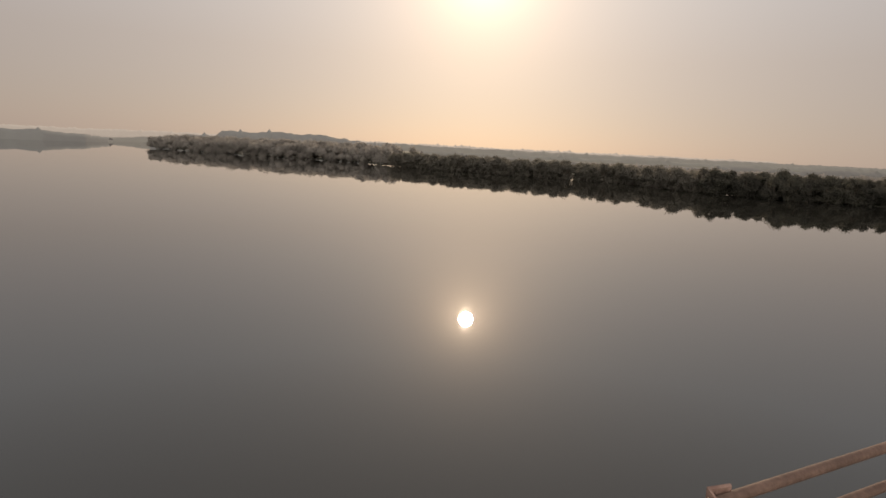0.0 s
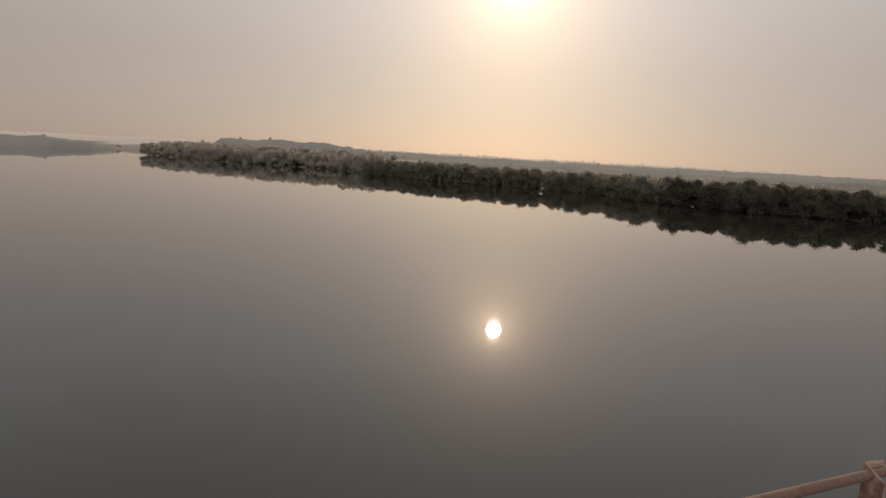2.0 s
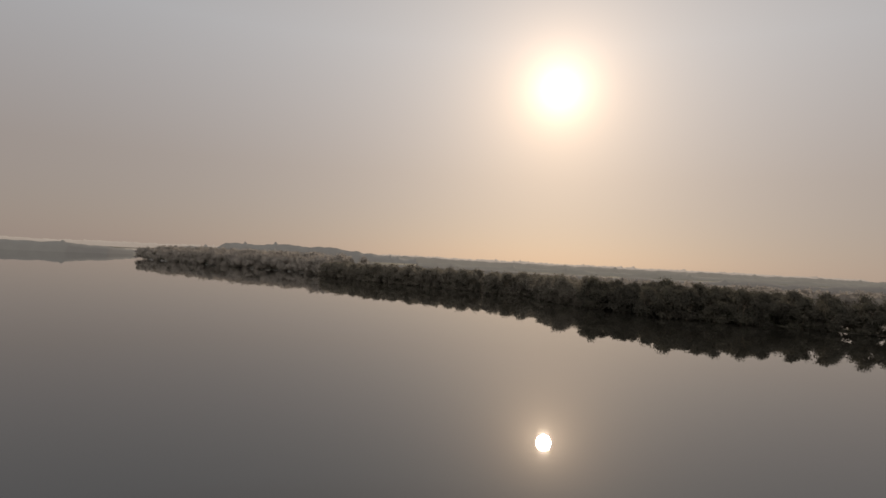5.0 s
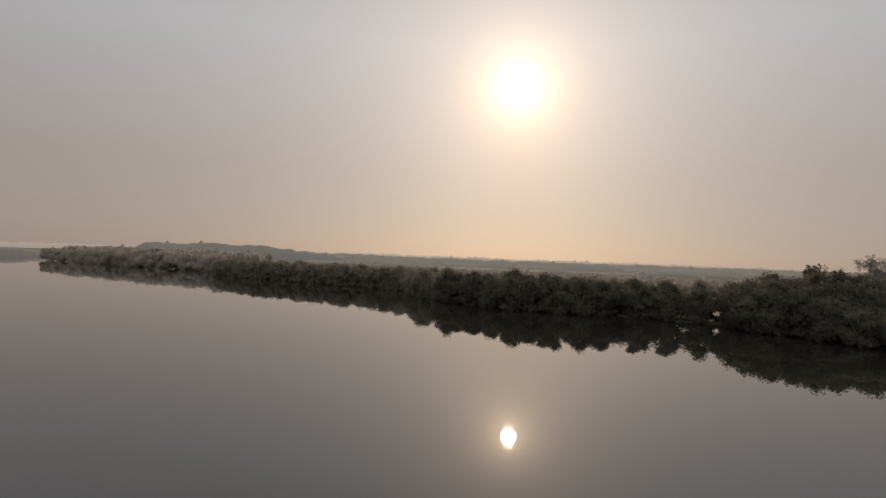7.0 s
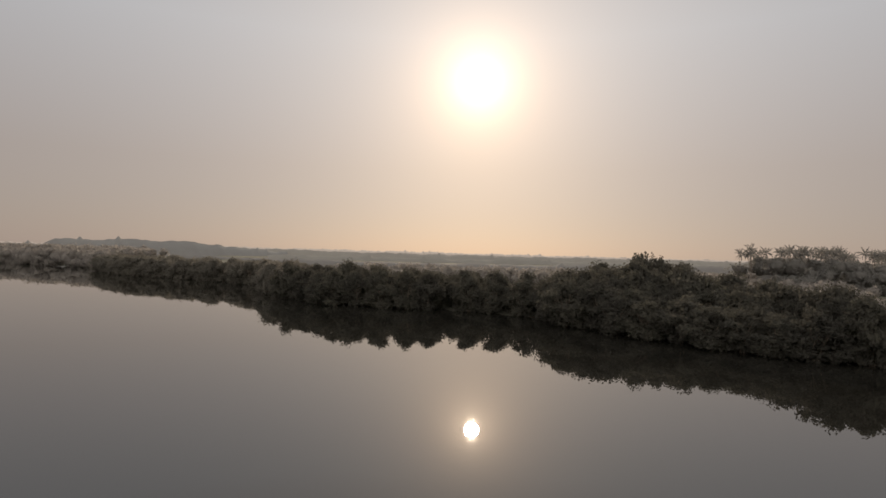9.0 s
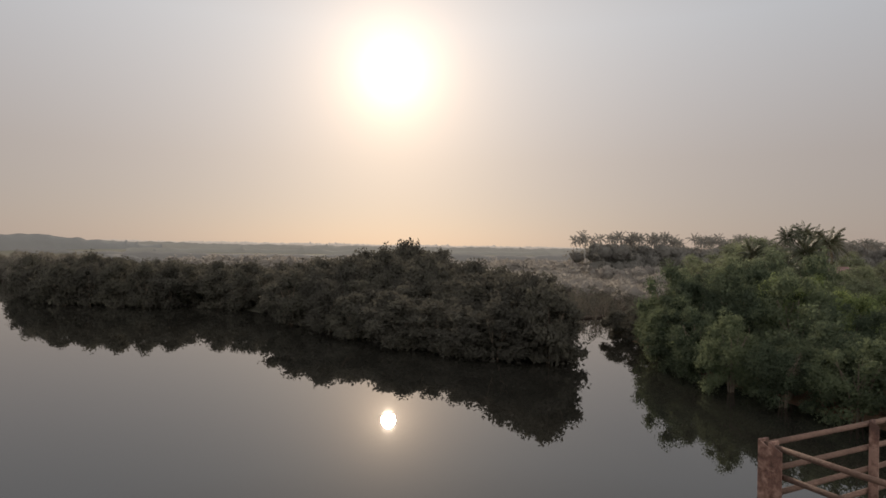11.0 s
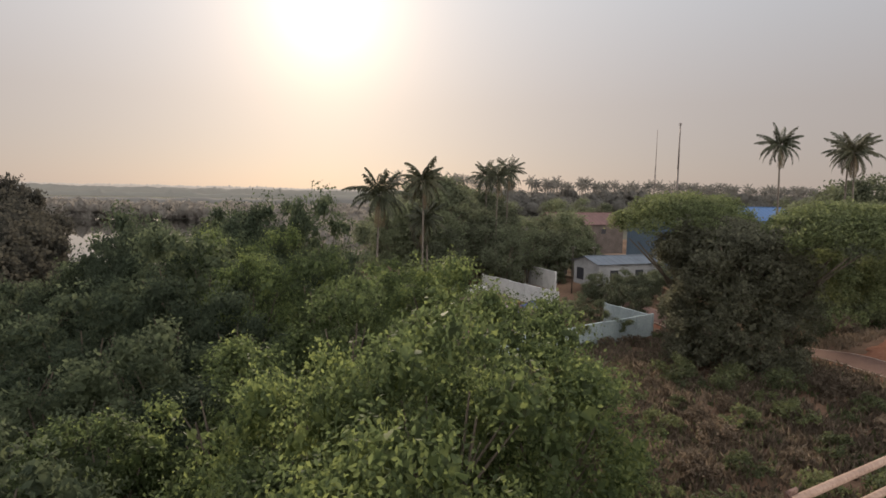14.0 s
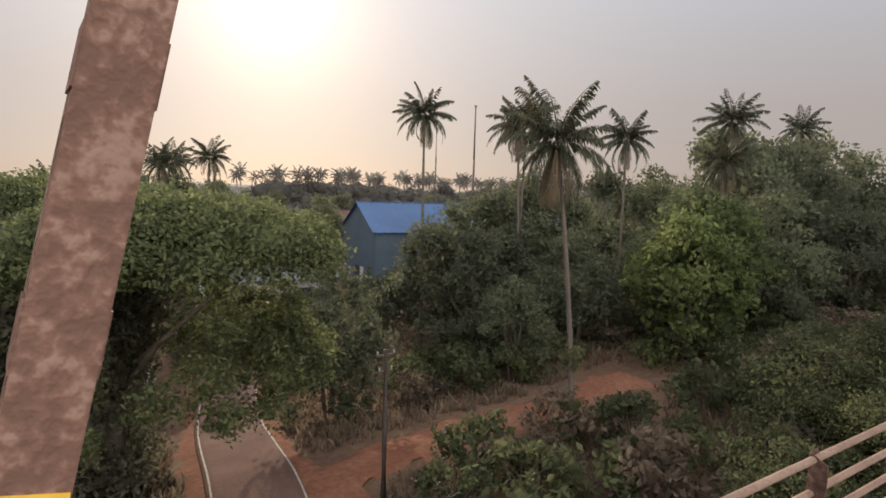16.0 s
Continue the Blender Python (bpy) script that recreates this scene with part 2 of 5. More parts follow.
def add_box(bm, centre, size, bevel=0.0, turn=None):
    m = Matrix.LocRotScale(centre, turn, size)
    made = bmesh.ops.create_cube(bm, size=1.0, matrix=m)["verts"]
    if bevel:
        edges = list({e for v in made for e in v.link_edges})
        bmesh.ops.bevel(bm, geom=edges, offset=bevel, segments=1, affect="EDGES")


def boxes(*specs, bevel=0.0):
    bm = bmesh.new()
    for c, s in specs:
        add_box(bm, c, s, bevel)
    return bm


def tube(bm, points, radii, sides=8, caps=True):
    """A tapered round bar along a line of points."""
    pts = [Vector(p) for p in points]
    rings = []
    for i, p in enumerate(pts):
        d = (pts[min(i + 1, len(pts) - 1)] - pts[max(i - 1, 0)]).normalized()
        side = d.cross(Vector((0, 0, 1)))
        side = side.normalized() if side.length > 1e-3 else Vector((1, 0, 0))
        up = side.cross(d)
        r = radii[i] if hasattr(radii, "__len__") else radii
        rings.append([bm.verts.new(p + r * (math.cos(a) * side + math.sin(a) * up)) for a in (2 * math.pi * k / sides for k in range(sides))])
    for a, b in zip(rings, rings[1:]):
        for k in range(sides):
            bm.faces.new((a[k], a[(k + 1) % sides], b[(k + 1) % sides], b[k]))
    if caps:
        bm.faces.new(rings[0][::-1]), bm.faces.new(rings[-1])


def leaf_arrays(P, D, size, rng, aspect=0.5, tilt=0.9):
    """A small pointed leaf at each place of P, facing about D."""
    n = len(P)
    nrm = D + tilt * rng.normal(size=(n, 3))
    nrm /= np.linalg.norm(nrm, axis=1, keepdims=True) + 1e-9
    t = np.cross(nrm, rng.normal(size=(n, 3)))
    t /= np.linalg.norm(t, axis=1, keepdims=True) + 1e-9
    s = np.cross(nrm, t)
    L = (size * rng.uniform(0.6, 1.35, n))[:, None]
    W = L * aspect
    v = np.stack([P - t * L * 0.5, P + s * W * 0.5 - nrm * W * 0.12, P + t * L * 0.5, P - s * W * 0.5 - nrm * W * 0.12], 1).reshape(-1, 3)
    return v, np.arange(4 * n).reshape(n, 4)


ICO_V, ICO_F = None, None


def ico_arrays():
    global ICO_V, ICO_F
    if ICO_V is None:
        bm = bmesh.new()
        bmesh.ops.create_icosphere(bm, subdivisions=1, radius=1.0)
        bm.verts.index_update()
        ICO_V = np.array([v.co[:] for v in bm.verts])
        ICO_F = np.array([[v.index for v in f.verts] for f in bm.faces])
        bm.free()
    return ICO_V, ICO_F


def foliage(name, C, R, per_area, size, material, rng, core=0.72, aspect=0.5, flat=0.85, tilt=0.9, bare=0, solid=False):
    """Leaves over the skins of many clumps (centres C, radii R), with coarser leaves filling each from within.
    The last clumps, as many as bare says, are inner fill alone; solid: closed masses in place of the fill, for far woods."""
    C, R = np.asarray(C, float), np.asarray(R, float)
    cnt = np.maximum(6, (per_area * 4 * math.pi * R ** 2).astype(int))
    if bare:
        cnt[-bare:] = 0
    idx = np.repeat(np.arange(len(C)), cnt)
    d = rng.normal(size=(len(idx), 3))
    d[:, 2] = d[:, 2] * 0.9 + 0.35
    d /= np.linalg.norm(d, axis=1, keepdims=True)
    ph = rng.uniform(0, 6.28, (len(C), 3))[idx]
    lumpy = 1 + 0.22 * np.sin(5 * d[:, 0] + ph[:, 0]) * np.sin(5 * d[:, 1] + ph[:, 1]) + 0.15 * np.sin(9 * d[:, 2] + ph[:, 2])
    rad = R[idx] * lumpy * (0.58 + 0.55 * rng.random(len(idx)) ** 0.6)
    squash = np.stack([rng.uniform(0.75, 1.3, len(C)), rng.uniform(0.75, 1.3, len(C)), flat * rng.uniform(0.75, 1.15, len(C))], 1)
    P = C[idx] + d * rad[:, None] * squash[idx]
    v, f = leaf_arrays(P, d, size, rng, aspect, tilt)
    tri = np.concatenate([f[:, [0, 1, 2]], f[:, [0, 2, 3]]])
    if core and solid:
        iv, jf = ico_arrays()
        lump = 1 + 0.2 * rng.normal(size=(len(C), len(iv), 1))
        fill = np.full(len(C), core)
        if bare:
            fill[-bare:] = 0.82
        cv = (C[:, None] + iv[None] * lump * (R * fill)[:, None, None] * np.array([1, 1, flat])).reshape(-1, 3)
        cf = (jf[None] + (np.arange(len(C)) * len(iv))[:, None, None]).reshape(-1, 3) + len(v)
        v, tri = np.concatenate([v, cv]), np.concatenate([tri, cf])
    elif core:
        rc = R * core
        coarse = np.maximum(1.5 * size, 0.72 * rc)
        if bare:
            rc[-bare:] = R[-bare:] * 0.82
            coarse[-bare:] = np.maximum(1.5 * size, 0.36 * rc[-bare:])
        num = np.maximum(4, (FILL * (rc / coarse) ** 2).astype(int))
        k = np.repeat(np.arange(len(C)), num)
        e = rng.normal(size=(len(k), 3))
        e /= np.linalg.norm(e, axis=1, keepdims=True)
        Q = C[k] + e * (rc[k] * rng.random(len(k)) ** 0.45)[:, None] * np.array([1, 1, flat])
        fv, ff = leaf_arrays(Q, e, coarse[k], rng, 0.72, 1.2)
        ft = np.concatenate([ff[:, [0, 1, 2]], ff[:, [0, 2, 3]]]) + len(v)
        v, tri = np.concatenate([v, fv]), np.concatenate([tri, ft])
    return as_mesh(name, v, tri, material)


FILL = 20


# ================= the lie of the land =================
SPIT = [(-131.3, 796.9), (-59.7, 715.2), (17.9, 619.7), (59.8, 598.1), (106.9, 479.9), (134.9, 422.5), (171.7, 373.2), (204.5, 335.2), (223.2, 305.4), (225.8, 252.8), (239.4, 199.9), (268.4, 180.7), (289.0, 164.5), (296.3, 138.6), (310.8, 93.3), (327.2, 73.3), (332.2, 72.3),
        (339.4, 87.8), (346.9, 110.1), (346.8, 141.0), (338.4, 163.5), (314.3, 205.4), (280.8, 298.9), (247.1, 385.2), (212.9, 461.4), (165.7, 597.6), (106.6, 753.5), (-55.5, 913.3), (-115.6, 877.2)]
MAIN = [(338.8, -300), (337.8, -20), (333.1, 38.0), (337.2, 62.8), (345.7, 80.1), (357.0, 104.0), (366.0, 114.0), (392.0, 118.0), (404.0, 150.0), (417.3, 176.4), (421.3, 274.6), (401.0, 362.6), (353.3, 383.3), (313.6, 414.9), (264.1, 438.4), (218.3, 560.4), (288.9, 712.3), (97.9, 913.5),
        (-64.0, 1059.5), (-230.6, 1250.8), (-427.1, 1943.5), (-600, 4900), (4900, 4900), (4900, -300)]
LEFT = [(-4900, 650), (-1815.0, 865.5), (-525.3, 951.4), (-308.5, 1020.5), (-286.2, 1067.9), (-382.7, 1238.8), (-617.5, 1637.8), (-900, 4900), (-4900, 4900)]


def inside_by(poly, X, Y):
    """Metres inside (positive) or outside a polygon."""
    p = np.array(poly, float)
    best = np.full(X.shape, 1e9)
    odd = np.zeros(X.shape, bool)
    for (x1, y1), (x2, y2) in zip(p, np.roll(p, -1, 0)):
        dx, dy = x2 - x1, y2 - y1
        t = np.clip(((X - x1) * dx + (Y - y1) * dy) / (dx * dx + dy * dy), 0, 1)
        best = np.minimum(best, np.hypot(X - x1 - t * dx, Y - y1 - t * dy))
        if y1 != y2:
            odd ^= ((y1 > Y) != (y2 > Y)) & (X < dx * (Y - y1) / dy + x1)
    return np.where(odd, best, -best)


def smooth(a, b, x):
    t = np.clip((x - a) / (b - a), 0, 1)
    return t * t * (3 - 2 * t)


def ground_z(X, Y):
    X, Y = np.asarray(X, float), np.asarray(Y, float)
    d = np.maximum.reduce([inside_by(p, X, Y) for p in (SPIT, MAIN, LEFT)])
    z = -2.0 + 2.25 * smooth(-4, 9, d) + 1.15 * smooth(10, 40, inside_by(MAIN, X, Y))
    # the bank on which the railway comes ashore, and the lane's low shoulder
    z = z + 2.1 * smooth(44, 25, Y) * smooth(380, 406, X) + 2.2 * smooth(420, 439, X) * smooth(104, 57, Y)
    z = z + 4.5 * smooth(21, 4, Y) * smooth(414, 435, X)
    z = z + 0.18 * np.sin(X * 0.31 + 1.3 * np.sin(Y * 0.23)) * np.sin(Y * 0.27 + X * 0.05) * smooth(2, 12, d)
    # low hills behind the far shores
    z = z + 6 * smooth(490, 850, Y) * smooth(-100, 200, X)
    return z


def axis_steps(stops):
    out = []
    for a, b, s in stops:
        out += list(np.arange(a, b, s))
    return np.array(out + [stops[-1][1]])


gx = axis_steps([(-4800, -800, 400), (-800, -100, 50), (-100, 330, 12), (330, 466, 2.5), (466, 700, 15), (700, 1200, 50), (1200, 4800, 400)])
gy = axis_steps([(-280, -60, 44), (-60, 120, 2.5), (120, 480, 10), (480, 1300, 25), (1300, 4800, 350)])
GX, GY = np.meshgrid(gx, gy, indexing="ij")
GZ = ground_z(GX, GY)
nx, ny = GX.shape
gi = (np.arange(nx - 1)[:, None] * ny + np.arange(ny - 1)[None]).ravel()
ground = new("ground", as_mesh("ground", np.stack([GX, GY, GZ], -1).reshape(-1, 3), np.stack([gi, gi + ny, gi + ny + 1, gi + 1], 1), M_SOIL, True))
ground.data.materials.append(M_MARSH_GROUND)
marshy = (GY[:-1, :-1] > 150).ravel()
ground.data.polygons.foreach_set("material_index", marshy.astype(np.int32))
tagged(ground, "reddish earth and mud banks with dry growth", "ground", kind="structure")

water = new("water", as_mesh("water", [(-4800, -280, 0), (4800, -280, 0), (4800, 4800, 0), (-4800, 4800, 0)], [(0, 1, 2, 3)], M_WATER))
tagged(water, "calm grey-brown tidal river mirroring the sun", "water", kind="structure")


def land_z(x, y):
    return float(ground_z(np.array([x]), np.array([y]))[0])

# ================= the bridge =================
# places on it are given as s, metres along the track, and off, metres to its side
def beside(s, off):
    x, y, h = line_at(s / SPEED)
    return x - math.sin(h) * off, y + math.cos(h) * off


def rail_top(s):
    return max(16.2, 16.5 - 0.00085 * s) + 0.04 * max(0.0, min(1.0, (38 - s) / 18))


RAIL_OFF = 1.88


def rail_off(s):
    """The inner railing stands a little nearer the track on the first span."""
    if 46 < s < 240:
        return RAIL_OFF - 0.06
    return RAIL_OFF - 0.31 * max(0.0, min(1.0, (40 - s) / 26))


BRIDGE_END = 470.0
REFUGES = [-16.8, 43.5, 103.5, 163.6, 223.8, 283.95, 345.1]
REFUGE_LONGS, REFUGE_DEEPS = [3.7, 3.7, 3.75, 3.8, 3.85, 3.92, 3.93], [1.26, 1.26, 1.3, 1.35, 1.45, 1.6, 1.42]


def bridge():
    top = new("railway_bridge")
    tagged(top, "long concrete railway bridge deck with edge kerb", "bridge", kind="structure")
    n = 90
    vs, fs = [], []
    for i in range(n + 1):
        s = -60 + (BRIDGE_END + 60) * i / n
        z = rail_top(s) - 1.12
        for off, dz in ((-5.4, -1.9), (-5.4, 0), (RAIL_OFF - 0.35, 0), (RAIL_OFF - 0.35, -0.02), (RAIL_OFF + 0.16, -0.02), (RAIL_OFF + 0.16, -0.32), (RAIL_OFF - 0.7, -0.36), (RAIL_OFF - 0.9, -1.9)):
            vs.append((*beside(s, off), z + dz))
    for i in range(n):
        for k in range(8):
            a, b = i * 8 + k, i * 8 + (k + 1) % 8
            fs.append((a, b, b + 8, a + 8))
    fs += [tuple(range(7, -1, -1)), tuple(n * 8 + k for k in range(8))]
    part("deck", as_mesh("deck", vs, fs, M_DECK), None, top)
    for s in range(-30, 400, 60):
        x, y = beside(s, -2.0)
        part("pier", boxes(((x, y, 5.6), (2.2, 3.6, 15.4)), ((x, y, 12.7), (2.8, 5.0, 1.3)), bevel=0.08), M_DECK, top)
    return top


bridge()


def angle_post(x, y, zb, zt, w=0.125, flip=1):
    """A rolled-steel angle standing upright, its two legs one L-shaped section, with a cut top."""
    bm = bmesh.new()
    t = 0.012
    prof = [(-w / 2, 0), (w / 2, 0), (w / 2, -t), (-w / 2 + t, -t), (-w / 2 + t, -w), (-w / 2, -w)]
    prof = [(px * flip, py) for px, py in prof]
    lo = [bm.verts.new((x + px, y + py, zb)) for px, py in prof]
    hi = [bm.verts.new((x + px, y + py, zt + 0.5 * py)) for px, py in prof]
    for k in range(6):
        bm.faces.new((lo[k], lo[(k + 1) % 6], hi[(k + 1) % 6], hi[k]))
    bm.faces.new(lo[::-1]), bm.faces.new(hi)
    bmesh.ops.recalc_face_normals(bm, faces=bm.faces)
    return bm


RAIL_DROPS = (0.09, 0.33, 0.56, 0.78, 0.99)


def railing(name, a, b, spacing, label, middle=0.0, posts=None):
    """Pipe railing between two places on the bridge: steel angle posts and five pipes through them."""
    top = new(name)
    tagged(top, label, "railing", group="bridge railings")
    (s1, o1), (s2, o2) = a, b
    (x1, y1), (x2, y2) = beside(s1, o1), beside(s2, o2)
    z1, z2 = rail_top(s1), rail_top(s2)
    n = max(1, round(math.hypot(x2 - x1, y2 - y1) / spacing))
    stand = [i / n + (middle if 0 < i < n else 0.0) for i in range(n + 1)] if posts is None else [(p - s1) / (s2 - s1) for p in posts]
    for t in stand:
        zt = z1 + (z2 - z1) * t + 0.05
        part("post", angle_post(x1 + (x2 - x1) * t, y1 + (y2 - y1) * t + 0.03, zt - 1.17, zt), M_RUST, top)
    for k, dz in enumerate(RAIL_DROPS):
        bm = bmesh.new()
        sag = 0.006 * math.sin(s1 + 2 * k)
        tube(bm, [(x1, y1, z1 - dz + 0.09), ((x1 + x2) / 2, (y1 + y2) / 2, (z1 + z2) / 2 - dz + 0.085 + sag), (x2, y2, z2 - dz + 0.09)], 0.027, 8)
        part("rail_pipe", bm, M_RAIL if s1 > 320 else M_RAIL_DARK, top, smooth=True)
    return top


def refuge(sr, REFUGE_DEEP, REFUGE_LONG):
    sl = sr - REFUGE_LONG
    oi, oo = RAIL_OFF, RAIL_OFF + REFUGE_DEEP
    z = rail_top(sr) - 1.10
    top = new("refuge_platform")
    tagged(top, "small steel and concrete trolley refuge jutting from the bridge", "platform", group="trolley refuges")
    x, y, h = line_at((sl + sr) / 2 / SPEED)
    top.matrix_basis = Matrix.Translation((x, y, z)) @ Matrix.Rotation(h, 4, "Z")
    mid = (oi + oo) / 2
    part("slab", boxes(((0, mid + 0.09, -0.06), (REFUGE_LONG + 0.2, REFUGE_DEEP - 0.1, 0.1)), bevel=0.01), M_SLAB, top)
    part("edge_channel", boxes(((0, oo + 0.1, 0.02), (REFUGE_LONG + 0.3, 0.07, 0.16))), M_RUST, top)
    for k in (-1, 1):
        x = k * (REFUGE_LONG / 2 + 0.06)
        part("side_channel", boxes(((x, mid + 0.08, -0.1), (0.07, REFUGE_DEEP - 0.1, 0.16))), M_RUST, top)
        bm = bmesh.new()
        tube(bm, [(x, oo, -0.15), (x, oi + 0.18, -1.25)], 0.05, 6)
        part("strut", bm, M_RUST, top)
    part("spare_post", angle_post(-0.37, oo - 0.04, -0.02, 1.15, 0.09), M_RUST, top)
    lab = "pink-brown painted pipe railing round a trolley refuge"
    railing("refuge_railing", (sl, oo), (sr, oo), 1.95, lab, 0.09)
    railing("refuge_railing", (sl, oi + 0.10), (sl, oo - 0.10), 3.0, lab)
    railing("refuge_railing", (sr, oi + 0.10), (sr, oo - 0.10), 3.0, lab)


for sr, deep, wide in zip(REFUGES, REFUGE_DEEPS, REFUGE_LONGS):
    refuge(sr, deep, wide)
edges = [-60.0] + [e for sr, wide in zip(REFUGES, REFUGE_LONGS) for e in (sr - wide, sr)] + [BRIDGE_END]
# where the posts of a stretch begin, one post's place, and their spacing
POST_RUNS = [(-60.0, -20.0, 1.9), (-16.8, 2.23, 1.9), (7.5, 33.03, 1.97), (43.5, 60.95, 1.9), (345.1, 371.12, 1.753), (371.37, 384.09, 1.81), (393.5, 404.51, 1.937)]
for a, b in zip(edges[::2], edges[1::2]):
    # each run is set up in lengths of about sixteen metres
    k = max(1, round((b - a) / 16))
    cuts = [a + (b - a) * i / k for i in range(k + 1)]
    for sa, sb in zip(cuts, cuts[1:]):
        stand = {round(e, 2) for e in (a, b) if e in (sa, sb)}
        for (lo, mark, gap), hi in zip(POST_RUNS, [r[0] for r in POST_RUNS[1:]] + [1e9]):
            first = mark - gap * math.floor((mark - max(lo, sa)) / gap)
            stand |= {round(p, 2) for p in np.arange(first, min(hi, sb), gap) if abs(p - a) > 0.4 and abs(p - b) > 0.4}
        sb -= 0.12 if sb < b else 0
        railing("bridge_railing", (sa, rail_off(sa)), (sb, rail_off(sb)), 1.9, "weathered pink-brown pipe railing along the bridge edge", posts=sorted(p for p in stand if p <= sb))


# ================= mangroves =================
def dome(rng, h, r, n, low=0.05, clump=(0.2, 0.38), skirt=0.45):
    C, R = [], []
    for k in range(n):
        a = rng.uniform(0, 2 * math.pi)
        q = math.sqrt(rng.random())
        cr = r * rng.uniform(*clump)
        z = h * (1 - 0.5 * q ** 2.2) - cr * 0.8
        if rng.random() < skirt:
            q = rng.uniform(0.7, 1.0)
            z = h * rng.uniform(low, 0.6)
        C.append((math.cos(a) * q * (r - cr * 0.5), math.sin(a) * q * (r - cr * 0.5), max(z, cr * 0.25)))
        R.append(cr)
    return C, R


def stems(rng, h, r, n=4, thick=0.13, sides=6):
    bm = bmesh.new()
    for k in range(n):
        a = 2 * math.pi * k / n + rng.uniform(-0.4, 0.4)
        dx, dy = math.cos(a), math.sin(a)
        lean = rng.uniform(0.25, 0.55) * r
        tube(bm, [(dx * 0.25, dy * 0.25, -1.2), (dx * lean * 0.35, dy * lean * 0.35, h * 0.3), (dx * lean, dy * lean, h * 0.7)], [thick, thick * 0.75, thick * 0.3], sides)
        for j in range(2):
            b = a + rng.uniform(-1, 1)
            z0 = h * rng.uniform(0.25, 0.45)
            tube(bm, [(dx * lean * 0.35, dy * lean * 0.35, z0), (math.cos(b) * r * 0.5, math.sin(b) * r * 0.5, z0 + h * 0.25)], [thick * 0.5, thick * 0.2], 5)
    return bm


def tree_of(name, rng, h, r, clumps, per_area, leaf, material, label, category="tree", group="", n_stem=4, thick=0.13, core=0.72, low_mass=False, inner=0.88, clump=(0.2, 0.38)):
    top = new(name)
    tagged(top, label, category, group)
    part("trunk", stems(rng, h, r, n_stem, thick), M_BARK, top)
    C, R = dome(rng, h, r, clumps, clump=clump)
    C += [(0, 0, h * 0.3), (0.2 * r, 0, h * 0.55), (-0.3 * r, 0.2 * r, h * 0.28), (0.25 * r, -0.3 * r, h * 0.28)]
    R += [0.5 * r * inner, 0.4 * r * inner, 0.42 * r * inner, 0.42 * r * inner]
    bare = 4
    if low_mass:
        bare = 9
        C += [(0.38 * r * math.cos(1.26 * k), 0.38 * r * math.sin(1.26 * k), h * 0.11) for k in range(5)]
        R += [0.34 * r] * 5
    part("crown", foliage(name + "_crown", C, R, per_area, leaf, material, rng, core, bare=bare), None, top)
    return top


def park(protos):
    """Keep the first of each kind for later use as a real tree of the place."""
    return [[p, False] for p in protos]


def set_at(store, k, x, y, z, s=1.0, turn=0.0, sz=None):
    p, used = store[k]
    ob = p if not used else copy_thing(p, Matrix())
    store[k][1] = True
    ob.matrix_basis = Matrix.LocRotScale((x, y, z), Euler((0, 0, turn)), (s, s, sz or s))
    return ob


def scatter(poly, gap, rng, tries=4000, edge=0.0):
    """Places inside a plan polygon, none nearer than gap to another."""
    p = np.array(poly)
    lo, hi = p.min(0), p.max(0)
    got = []
    P = rng.uniform(lo, hi, size=(tries, 2))
    d = inside_by(poly, P[:, 0], P[:, 1])
    for (x, y), k in zip(P, d):
        if k > edge and all((x - a) ** 2 + (y - b) ** 2 > gap * gap for a, b in got):
            got.append((x, y))
    return got


def along(line, step, rng, wobble=0.0):
    out = []
    for (x1, y1), (x2, y2) in zip(line, line[1:]):
        n = max(1, int(math.hypot(x2 - x1, y2 - y1) / step))
        for i in range(n):
            t = (i + rng.uniform(0, 0.9)) / n
            out.append((x1 + (x2 - x1) * t + rng.normal() * wobble, y1 + (y2 - y1) * t + rng.normal() * wobble))
    return out


rng = np.random.default_rng(7)
dark_kind = park([tree_of("mangrove_tree", rng, 9.8, 4.9, 44, 9.5, 0.27, M_LEAF_DARK, "dark grey-green mangrove tree crowding the creek", group="near mangroves", core=0.62, clump=(0.17, 0.3)) for _ in range(3)])
near_kind = park([tree_of("mangrove_tree", rng, 9.8, 4.9, 44, 14.5, 0.205, M_LEAF, "leafy green mangrove tree at the water's edge", group="near mangroves", core=0.6, clump=(0.17, 0.3)) for _ in range(5)])
bank_kind = park([tree_of("mangrove_tree", rng, 12.0, 6.4, 30, 1.5, 0.8, M_LEAF_BANK, "dense mangrove tree paled by haze on the far river bank", group="river bank mangroves", core=0.7, low_mass=True) for _ in range(4)])
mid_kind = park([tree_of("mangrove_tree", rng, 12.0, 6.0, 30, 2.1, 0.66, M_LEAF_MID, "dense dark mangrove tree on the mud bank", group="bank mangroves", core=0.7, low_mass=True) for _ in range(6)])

# the near stand beside the bridge, between river and yard
NEAR_STAND = [(339.3, 8.6), (337.6, 38.0), (342.6, 64.7), (348.1, 72.4), (357.6, 80.1), (368.4, 66.0), (377.0, 51.7), (374.9, 38.4), (368.0, 21.2), (363.8, 8.6)]
